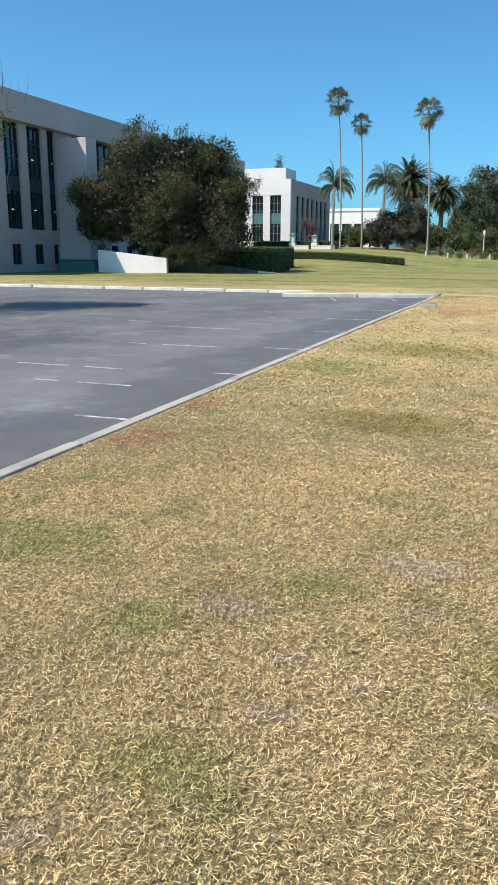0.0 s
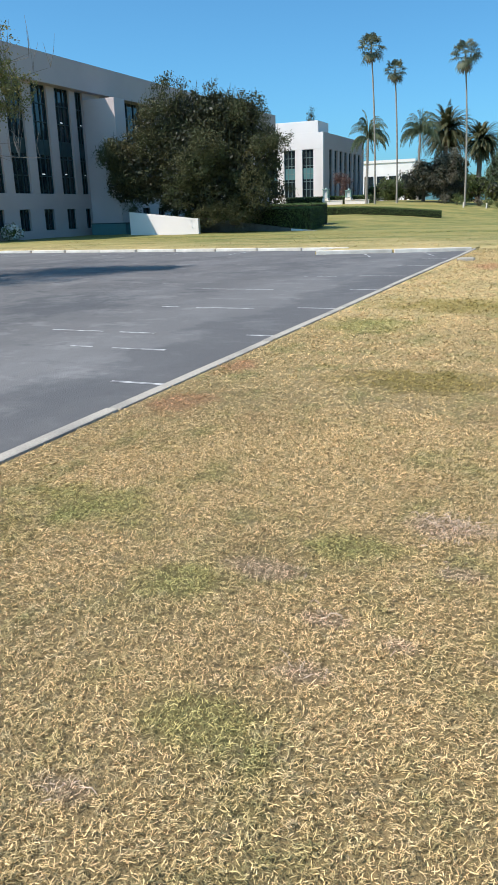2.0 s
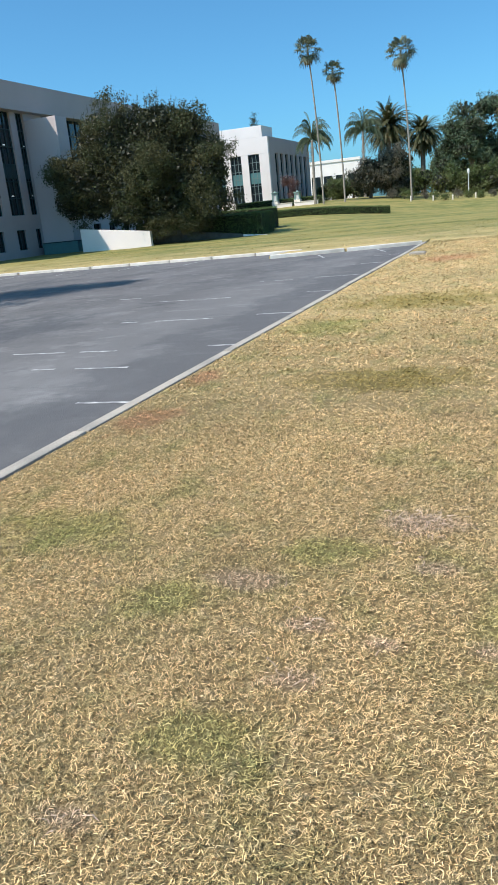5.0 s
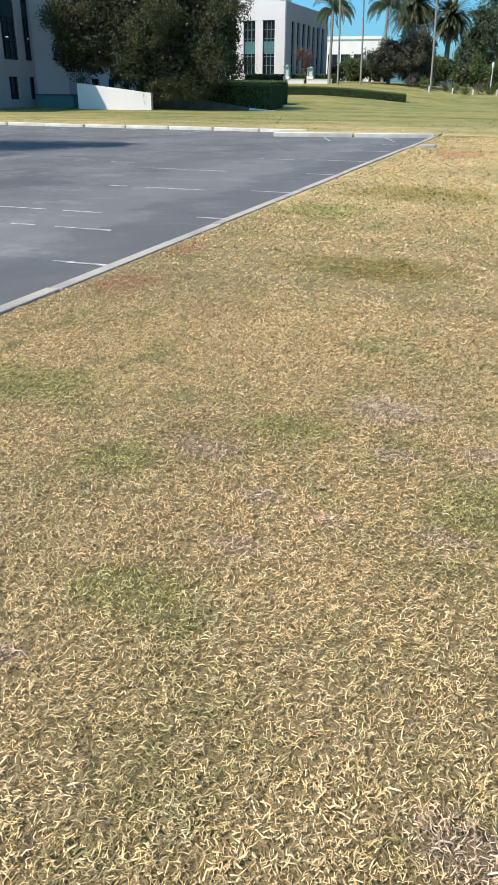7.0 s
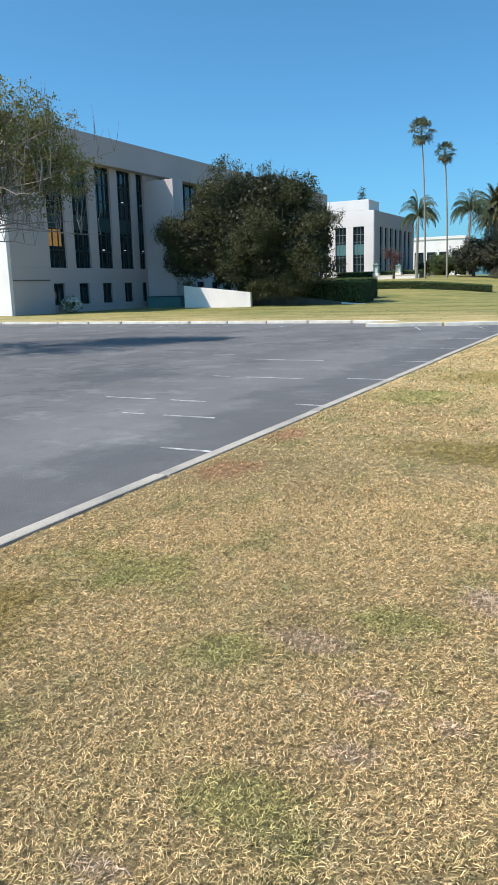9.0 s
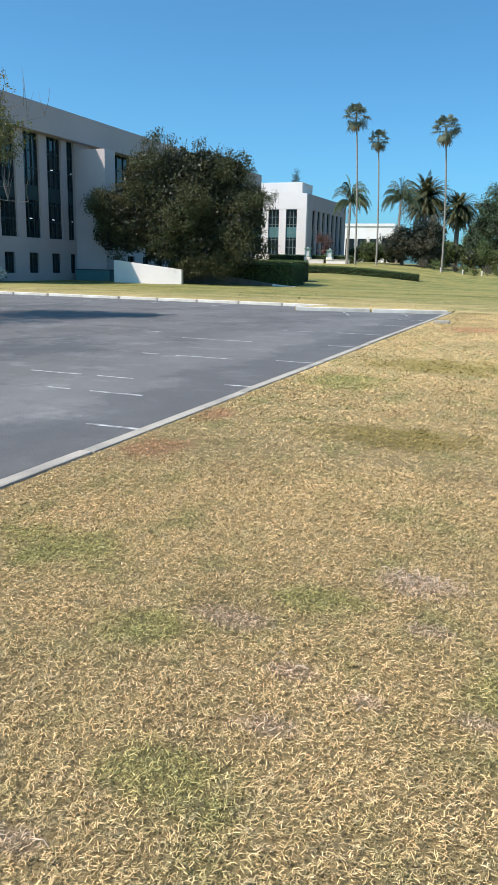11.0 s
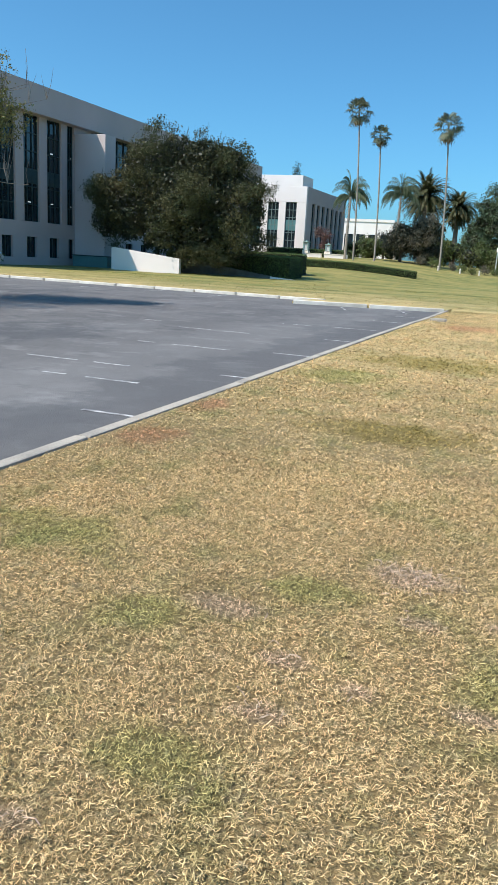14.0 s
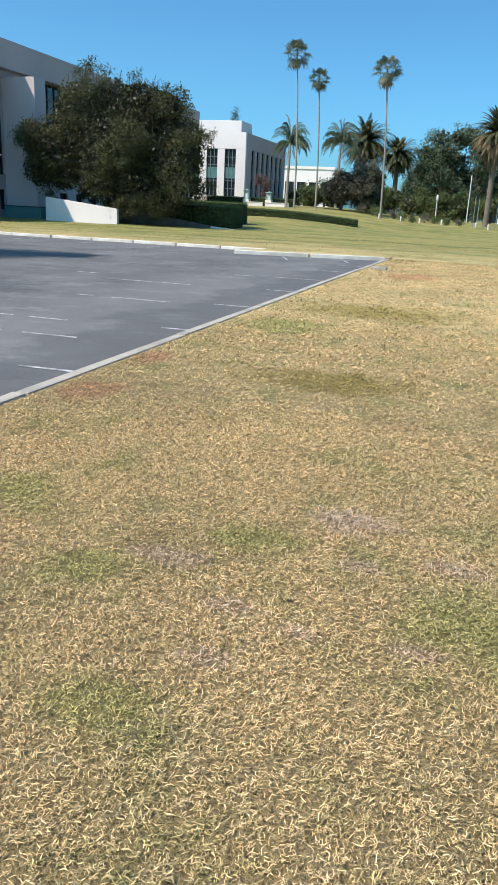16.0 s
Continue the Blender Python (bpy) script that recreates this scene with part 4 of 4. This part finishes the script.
for k in range(10):
    px, py = -15.8 + 1.3 * k + rr.uniform(-0.2, 0.2), 94.5 + rr.uniform(-1.5, 2.0)
    s = rr.uniform(0.35, 0.6)
    leafy_tree("round_bush", px, py, land(px, py), 0.25, [(0, 0, s * 1.1, s, s, s * 0.9)], 700, 0.06, M_PARK if k % 3 else M_SHRUB, "small round clipped bush on the lawn edge", "bush", 200 + k, 0.05, "round bushes", limbs=1)
# far skyline of trees beyond the park and the street
for k in range(22):
    px = -75 + 5.4 * k if k < 12 else -8 + 6.5 * (k - 12)
    py = 205 + rr.uniform(-15, 25)
    if k >= 12:
        py += 150
    leafy_tree("distant_tree", px, py, land(px, py), 2.5, lumps(300 + k, 8, 3.4, 1.5, 2.2, 6.0, 2.2), 2600, 0.25, M_PARK, "hazy distant green tree", "tree", 300 + k, 0.25, "distant trees")


# ---- street furniture ----
M_LAMPGREEN = mat("green_lamp_paint", (0.26, 0.40, 0.37), 0.5, 0.2, 3, 0.1)
def lantern(parent, x, y, z):
    g = part("globe", rod([(x, y, z), (x, y, z + 0.12), (x, y, z + 0.55), (x, y, z + 0.75)], [0.06, 0.12, 0.16, 0.09], 10), M_GLOBE, parent, "frosted lantern globe")
    part("finial", rod([(x, y, z + 0.75), (x, y, z + 0.85), (x, y, z + 1.02)], [0.17, 0.08, 0.02], 8), M_LAMPGREEN, g)
    part("holder", rod([(x, y, z - 0.45), (x, y, z - 0.1), (x, y, z)], [0.04, 0.05, 0.1], 8), M_LAMPGREEN, g)


def signal_lamp(x, y):
    z = land(SX0, y) - 0.02
    t = thing("street_lamp", x, y, z, "pale green street lamp with twin lanterns and signal mast arm", "street lamp")
    part("base", rod([(0, 0, -0.05), (0, 0, 0.3), (0, 0, 0.7), (0, 0, 0.85)], [0.3, 0.3, 0.22, 0.16], 10), M_LAMPGREEN, t)
    part("pole", rod([(0, 0, 0.8), (0, 0, 5.0), (0, 0, 9.1)], [0.12, 0.11, 0.09], 10), M_LAMPGREEN, t)
    part("shroud", rod([(0, 0, 7.2), (0, 0, 8.2), (0, 0, 9.2)], [0.11, 0.15, 0.18], 10), M_DARKMETAL, t)
    part("cross_arm", rod([(-0.95, 0, 5.75), (0.95, 0, 5.75)], [0.05, 0.05], 6), M_LAMPGREEN, t)
    part("scroll", rod([(-0.6, 0, 5.78), (-0.3, 0, 6.05), (0, 0, 6.15), (0.3, 0, 6.05), (0.6, 0, 5.78)], [0.03] * 5, 5), M_LAMPGREEN, t)
    for s in (-1, 1):
        lantern(t, s * 0.62, 0, 6.2)
        part("hanging_signal", box(s * 0.75 - 0.09, -0.1, 5.1, s * 0.75 + 0.09, 0.1, 5.7, 0.03), M_DARKMETAL, t)
    part("mast_arm", rod([(0, 0, 4.9), (1.2, 0.2, 5.4), (3.0, 0.4, 6.1), (5.4, 0.6, 6.4)], [0.11, 0.1, 0.08, 0.06], 8), M_LAMPGREEN, t)
    part("lamp_arm", rod([(0, 0, 7.6), (1.4, 0.2, 8.3), (3.0, 0.3, 8.55)], [0.06, 0.05, 0.04], 6), M_DARKMETAL, t)
    part("luminaire", box(2.8, 0.15, 8.42, 3.7, 0.45, 8.6, 0.05), M_DARKMETAL, t)
    s = part("street_sign", box(0.3, -0.03, 2.75, 1.5, 0.03, 3.1, 0.01), M_SIGN, t, "green street sign with unreadable white bar")
    part("lettering_bar", box(0.45, -0.037, 2.88, 1.35, -0.031, 2.98), M_CAB, s)
    return t


signal_lamp(5.45, 74.8)


def timber_pole(x, y, h):
    z = land(SX0, y)
    t = thing("utility_pole", x, y, z, "tall weathered timber utility pole with lamp arm", "utility pole")
    part("pole", rod([(0, 0, -0.2), (0, 0, h * 0.5), (0.03, 0, h)], [0.15, 0.13, 0.1], 10), M_TIMBER, t)
    part("arm", rod([(0, 0, h - 1.6), (1.2, 0, h - 0.7), (2.6, 0, h - 0.35)], [0.05, 0.05, 0.04], 6), M_STEEL, t)
    part("luminaire", box(2.5, -0.12, h - 0.45, 3.2, 0.12, h - 0.25, 0.04), M_STEEL, t)
    part("dark_base_wrap", rod([(0, 0, 0.0), (0, 0, 0.9)], [0.18, 0.165], 10), M_TIMBER, t)
    return t


timber_pole(6.7, 69.7, 10.4)


def lamp_pole(x, y, h, label, reach=1.8, twin=False):
    t = thing("lamp_pole", x, y, land(SX0, y) if x > SX0 else land(x, y), label, "street lamp", "street lamps")
    part("pole", rod([(0, 0, -0.1), (0, 0, h)], [0.12, 0.08], 8), M_STEEL, t)
    if twin:
        for s in (-1, 1):
            part("arm", rod([(0, 0, h - 0.4), (s * 0.5, 0, h - 0.3)], [0.04, 0.04], 5), M_STEEL, t)
            lantern(t, s * 0.5, 0, h - 0.1)
    else:
        part("arm", rod([(0, 0, h - 0.6), (reach * 0.5, 0, h - 0.1), (reach, 0, h)], [0.05, 0.04, 0.04], 6), M_STEEL, t)
        part("luminaire", box(reach - 0.1, -0.12, h - 0.06, reach + 0.6, 0.12, h + 0.08, 0.03), M_DARKMETAL, t)
    return t


lamp_pole(4.9, 120, 8.6, "tall grey street lamp with a single arm", 3.4)
lamp_pole(5.8, 150, 8.0, "far twin-lantern street lamp", twin=True)
lamp_pole(7.4, 175, 8.6, "far twin-lantern street lamp", twin=True)
lamp_pole(17.6, 210, 9.5, "far street lamp across the road", -2.6)
lamp_pole(17.8, 165, 8.5, "far street lamp across the road", -2.4)


def post(name, x, y, h, r, material, label, category, cap=None):
    t = thing(name, x, y, land(SX0, y) if x > SX0 else land(x, y), label, category, name + "s")
    part("shaft", rod([(0, 0, -0.1), (0, 0, h * 0.5), (0, 0, h)], [r, r * 0.95, r * 0.85], 8), material, t)
    part("cap", rod([(0, 0, h), (0, 0, h + r * 0.8), (0, 0, h + r * 1.6)], [r * 1.2, r * 1.1, r * 0.3], 8), cap or material, t)
    return t


post("flagpole", -3.7, 110, 6.0, 0.07, M_CAB, "slim pale flagpole by the lawn", "flagpole")
post("bollard_post", -2.35, 92.5, 3.4, 0.04, M_STEEL, "slim white post beside the big palm", "post")
post("bollard_post", -1.95, 93.5, 3.0, 0.04, M_STEEL, "slim white post beside the big palm", "post")
post("bollard_post", 0.15, 92.0, 3.6, 0.04, M_STEEL, "slim white post beside the big palm", "post")
post("sign_post", 3.3, 96.0, 4.2, 0.06, M_STEEL, "pale post at the pavement edge", "post")
post("sign_post", 4.9, 84.0, 2.9, 0.05, M_DARKMETAL, "dark thin sign post on the verge", "post")
for px, py, h in ((3.1, 112.0, 3.0), (3.7, 118.0, 2.6), (2.8, 124.0, 3.4), (4.4, 130.0, 4.6), (3.9, 141.0, 3.2), (5.6, 110.0, 4.4), (6.3, 122.0, 3.0)):
    post("sign_post", px, py, h, 0.06, M_STEEL, "slim pale post along the pavement", "post")
for k, (px, py) in enumerate(((-10.6, 93.0), (-8.5, 94.0), (-6.0, 95.0), (-13.0, 91.8), (-2.0, 92.0), (-0.6, 89.5))):
    post("stone_marker", px, py, 0.45, 0.09, M_KERBW, "short white stone marker on the lawn", "marker")

t = thing("park_lamp", -7.5, 104.8, land(-7.5, 104.8), "short park lamp with a white globe", "lamp")
part("pole", rod([(0, 0, -0.1), (0, 0, 2.6)], [0.07, 0.05], 8), M_CAB, t)
part("globe", rod([(0, 0, 2.6), (0, 0, 2.72), (0, 0, 2.95), (0, 0, 3.2), (0, 0, 3.3)], [0.06, 0.12, 0.15, 0.12, 0.03], 12), M_WHITE, t, "white lamp globe")


def cabinet(x, y, w, d, h, label):
    t = thing("utility_cabinet", x, y, land(SX0, y) - 0.01, label, "cabinet", "utility cabinets")
    part("plinth", box(-w / 2 - 0.05, -d / 2 - 0.05, -0.1, w / 2 + 0.05, d / 2 + 0.05, 0.1), M_WALK, t)
    part("body", box(-w / 2, -d / 2, 0.102, w / 2, d / 2, h, 0.02), M_CAB, t)
    dr = part("door", box(-w / 2 + 0.05, -d / 2 - 0.02, 0.2, w / 2 - 0.05, -d / 2 - 0.002, h - 0.1, 0.008), M_CAB, t)
    part("handle", box(w / 2 - 0.15, -d / 2 - 0.05, h * 0.5, w / 2 - 0.11, -d / 2 - 0.021, h * 0.62), M_STEEL, dr)
    part("lid", box(-w / 2 - 0.03, -d / 2 - 0.03, h + 0.002, w / 2 + 0.03, d / 2 + 0.03, h + 0.05, 0.01), M_CAB, t)


cabinet(4.75, 78.5, 0.5, 0.5, 1.25, "pale grey metal utility cabinet beside the pavement")
cabinet(5.35, 80.5, 0.75, 0.5, 1.7, "larger pale grey utility cabinet beside the pavement")

t = thing("traffic_barrier", 7.45, 61.6, land(SX0, 61.6) - 0.02, "orange plastic traffic barrier on the concrete apron", "barrier")
part("body", box(-0.62, -0.06, 0.42, 0.62, 0.06, 0.72, 0.04), M_ORANGE, t)
part("lower_rail", box(-0.6, -0.05, 0.14, 0.6, 0.05, 0.3, 0.03), M_ORANGE, t)
for sx in (-0.68, 0.0, 0.68):
    for sy in (-1, 1):
        part("leg", rod([(sx, sy * 0.3, 0.0), (sx, sy * 0.09, 0.5), (sx, sy * 0.06, 0.85)], [0.07, 0.065, 0.05], 6), M_ORANGE, t)


def shop(x0, y0, x1, y1, h, wall, label, glass=True):
    z = land(SX0, y0)
    t = thing("shop_building", x0, y0, z, label, "building", "street buildings")
    w, d = x1 - x0, y1 - y0
    part("wall", box(0, 0.1, -0.5, w, d, h, 0.04), wall, t)
    part("parapet", box(-0.12, -0.02, h * 0.78, w + 0.05, d + 0.1, h + 0.3, 0.03), M_WHITE, t, "white parapet band")
    if glass:
        for k in range(int(w / 3)):
            a = 0.6 + 3.0 * k
            s = part("window", box(a, 0.06, 0.7, a + 2.2, 0.099, h * 0.66), M_FRAME, t)
            part("pane", box(a + 0.1, 0.03, 0.8, a + 2.1, 0.058, h * 0.64), M_GLASS, s)
    return t


rng0 = np.random.default_rng(77)
b = leafy_tree("flowering_bush", -35.7, 41.9, land(-35.7, 41.9), 0.3, [(0, 0, 0.55, 0.75, 0.5, 0.45)], 900, 0.07, M_PARK, "low bush with white flowers at the building foot", "bush", 77, 0.05, limbs=1)
quads("blossom", leaves(lobes_points([(0, 0, 0.6, 0.8, 0.55, 0.5)], 380, rng0, 0.2), 0.085, rng0, 0.8), M_FLOWER, b, "white flower heads")
M_DARKWALL = mat("dark_grey_wall", (0.10, 0.11, 0.13), 0.8, 0.2, 0.5, 0.2)
M_TAN = mat("tan_stucco", (0.45, 0.36, 0.28), 0.85, 0.15, 0.4, 0.2)
shop(19.2, 165, 34, 185, 5.2, M_DARKWALL, "dark grey single-storey shop with white parapet")
shop(19.6, 215, 34, 240, 5.0, M_TAN, "tan single-storey street building")
shop(20.2, 250, 36, 275, 6.5, M_WHITE, "pale two-storey street building")
shop(-2.0, 290, 8.0, 320, 5.0, M_WHITE, "far pale building at the end of the street")


def car(x, y, paint, label):
    t = thing("parked_car", x, y, land(SX0, y) - 0.12, label, "car", "parked cars")
    bm = box(-0.88, -2.2, 0.3, 0.88, 2.2, 0.85, 0.12)
    part("body", bm, paint, t)
    bm = box(-0.8, -1.2, 0.84, 0.8, 1.5, 1.45, 0.1)
    for v in bm.verts:
        if v.co.z > 1.2:
            v.co.y *= 0.72
            v.co.x *= 0.85
    part("cabin", bm, M_GLASS, t)
    part("roof", box(-0.62, -0.75, 1.44, 0.62, 1.0, 1.5, 0.02), paint, t)
    for sx in (-0.86, 0.86):
        for sy in (-1.4, 1.4):
            w = part("wheel", rod([(sx - 0.1, sy, 0.32), (sx + 0.1, sy, 0.32)], [0.32, 0.32], 14), M_DARKMETAL, t)
            part("rim", rod([(sx - 0.108, sy, 0.32), (sx + 0.108, sy, 0.32)], [0.19, 0.19], 10), M_STEEL, w)
    for sx in (-0.62, 0.62):
        part("tail_lamp", box(sx - 0.16, -2.23, 0.6, sx + 0.16, -2.19, 0.74), M_ORANGE, t)


M_BLUEPAINT = mat("blue_car_paint", (0.05, 0.08, 0.16), 0.25, 0.05, 2, 0.0)
M_WHITEPAINT = mat("white_car_paint", (0.7, 0.71, 0.72), 0.25, 0.05, 2, 0.0)
M_DARKPAINT = mat("dark_car_paint", (0.03, 0.03, 0.035), 0.25, 0.05, 2, 0.0)
car(9.6, 150, M_DARKPAINT, "dark car standing at the kerb of the street")
car(9.6, 168, M_WHITEPAINT, "white car standing at the kerb of the street")
car(16.0, 185, M_BLUEPAINT, "dark blue car standing across the street")
car(9.6, 196, M_DARKPAINT, "dark car far down the street")
car(16.0, 214, M_WHITEPAINT, "white car standing across the street")
car(9.6, 132, M_BLUEPAINT, "dark blue car standing at the kerb of the street")
car(12.2, 236, M_DARKPAINT, "dark car far down the street")


def lantern_pillar(x, y, h):
    z = land(x, y)
    t = thing("lantern_pillar", x, y, z, "pale pillar carrying a blue-green framed lantern by the hall", "lantern", "lantern pillars")
    part("pedestal", box(-0.4, -0.4, -0.2, 0.4, 0.4, 0.75, 0.03), M_KERBW, t)
    case = part("lamp_case", box(-0.24, -0.24, 0.8, 0.24, 0.24, 0.78 + h, 0.02), M_CAB, t, "milky glass lamp case")
    for sx in (-1, 1):
        for sy in (-1, 1):
            part("corner_bar", box(sx * 0.28 - 0.06, sy * 0.28 - 0.06, 0.752, sx * 0.28 + 0.06, sy * 0.28 + 0.06, 0.8 + h), M_LAMPGREEN, case)
    part("cap", box(-0.4, -0.4, 0.802 + h, 0.4, 0.4, 0.92 + h, 0.03), M_LAMPGREEN, t)
    part("finial", rod([(0, 0, 0.9 + h), (0, 0, 1.0 + h), (0, 0, 1.12 + h)], [0.16, 0.1, 0.03], 8), M_LAMPGREEN, t)


lantern_pillar(-30.4, 95.0, 0.95)
lantern_pillar(-27.45, 95.0, 0.75)
leafy_tree("red_shrub", -28.6, 98.0, land(-28.6, 98.0), 1.2, lumps(404, 7, 1.1, 0.6, 1.3, 3.2, 0.75), 4200, 0.06, M_REDLEAF, "thin reddish brown shrub before the hall wall", "shrub", 404, 0.07, shell=0.9)
for px, w in ((-29.2, 1.1), (-26.2, 1.5)):
    t = thing("low_wall", px, 94.4, land(px, 94.4), "low pale rendered wall beside a lantern pillar", "wall", "low pale walls")
    part("wall", box(-w, -0.15, -0.2, w, 0.15, 0.42, 0.02), M_WHITE, t)
    part("coping", box(-w - 0.05, -0.2, 0.422, w + 0.05, 0.2, 0.5, 0.015), M_KERBW, t)

# ---- small things on the lot edge ----
t = thing("drain_box", -2.9, 21.6, 0.03, "small grey concrete valve box set in the dry lawn", "utility box")
part("box", box(-0.22, -0.16, -0.1, 0.22, 0.16, 0.09, 0.02), M_KERB, t)
part("lid", box(-0.18, -0.12, 0.092, 0.18, 0.12, 0.1, 0.003), M_KERB, t)


# ---- grass blades ----
def blades(name, x, y, length, width, rng, label, segs=2, material=None):
    """Curled blades of dry mown grass rooted at the given places, some gathered in tufts."""
    n = len(x)
    home = rng.integers(0, max(n // 7, 1), n)
    tuft = rng.random(n) < 0.66
    x = np.where(tuft, x[home] + rng.normal(size=n) * length * 0.42, x)
    y = np.where(tuft, y[home] + rng.normal(size=n) * length * 0.42, y)
    keep = (x < SX0 - 0.05) & ((x > KX + 0.12 - 0.005 * y) | (y > FY + 0.5))
    x, y = x[keep], y[keep]
    n = len(x)
    az = np.sin(x * 3.1 + 1.3 * np.sin(y * 2.3)) + rng.uniform(-2.8, 2.8, n)
    el = np.abs(rng.normal(size=n)) * 0.4 + 0.08
    ln = length * rng.uniform(0.5, 1.35, n)
    wv = (width * rng.uniform(0.6, 1.3, n) / 2)[:, None]
    roll = rng.normal(size=n) * 0.6
    p = np.column_stack([x, y, 0.053 + rng.uniform(-0.006, 0.012, n)])
    rows = []
    for k in range(segs + 1):
        side = unit(np.column_stack([-np.sin(az), np.cos(az), roll]))
        if k == segs:
            rows.append(p)
        else:
            rows += [p - side * wv * (0.8 if k == 0 else 1.0), p + side * wv * (0.8 if k == 0 else 1.0)]
        d = np.column_stack([np.cos(az) * np.cos(el), np.sin(az) * np.cos(el), np.sin(el)])
        p = p + d * (ln / segs)[:, None]
        az = az + rng.normal(size=n) * (1.5 if segs == 2 else 1.05)
        el = el - rng.uniform(0.05, 0.8, n)
    v = np.stack(rows, 1).astype(np.float32)
    m = 2 * segs + 1
    me = bpy.data.meshes.new(name)
    me.vertices.add(n * m)
    me.vertices.foreach_set("co", v.reshape(-1))
    pat = []
    for k in range(segs - 1):
        pat += [2 * k, 2 * k + 1, 2 * k + 3, 2 * k + 2]
    pat += [2 * segs - 2, 2 * segs - 1, 2 * segs]
    q = len(pat)
    me.loops.add(n * q)
    me.loops.foreach_set("vertex_index", (np.arange(n, dtype=np.int32)[:, None] * m + np.array(pat, dtype=np.int32)).reshape(-1))
    me.polygons.add(n * segs)
    me.polygons.foreach_set("loop_start", (np.arange(n, dtype=np.int32)[:, None] * q + np.arange(segs, dtype=np.int32) * 4).reshape(-1))
    me.polygons.foreach_set("loop_total", np.tile(np.array([4] * (segs - 1) + [3], dtype=np.int32), n))
    me.update(calc_edges=True)
    me.materials.append(material or M_BLADE)
    return tagged(new(name, me), label, "grass", kind="stuff")


def field(x0, y0, x1, y1, density, length, width, seed, name, label, segs=2, heart=None, reach=4.0, fade=1.5, hollow=False, core=0.0):
    """Blades over a stretch of lawn; with a heart they thin out softly past its reach, or, hollow, within it."""
    rng = np.random.default_rng(seed)
    n = int((x1 - x0) * (y1 - y0) * density)
    x, y = rng.uniform(x0, x1, n), rng.uniform(y0, y1, n)
    if heart:
        d = np.hypot((x - heart[0]), (y - heart[1]))
        k = (rng.random(n) < np.clip((reach + fade - d) / fade, 0, 1)) != hollow
        k &= np.hypot(x + 0.95, y - 2.4) > core * rng.uniform(0.75, 1.0, n)
        x, y = x[k], y[k]
    return blades(name, x, y, length, width, rng, label, segs)


field(-3.3, 2.0, 2.4, 27.6, 950, 0.05, 0.0085, 3, "lawn_grass", "short dry yellow-green grass blades", 2, (-1.0, 3.4), 2.6, 2.6, True)
field(-3.3, 0.0, 2.4, 10.5, 3800, 0.031, 0.0044, 2, "middle_grass", "short dry yellow-green grass blades", 2, (-1.0, 5.2), 4.2, 1.6, core=1.8)
field(-3.3, 0.3, 1.6, 5.4, 21000, 0.0245, 0.0027, 1, "near_grass", "short curled dry yellow-green grass blades", 2, (-0.95, 2.6), 1.9, 1.2)
field(-28.0, FY + 0.5, 2.4, 47.0, 40, 0.065, 0.014, 4, "distant_grass", "short greener grass beyond the lot")


def runners():
    """Bare curled stems that lie on the thatch of the worn spots."""
    rng = np.random.default_rng(12)
    xs, ys = [], []
    for x, y, rx, ry in BARE_SPOTS:
        k = int(1500 * rx * ry) + 10
        xs.append(x + rng.normal(size=k) * rx * 0.5)
        ys.append(y + rng.normal(size=k) * ry * 0.55)
    return blades("bare_runners", np.concatenate(xs), np.concatenate(ys), 0.07, 0.0042, rng, "pale pinkish dry runners on bare thatch", 4, M_RUNNER)


runners()
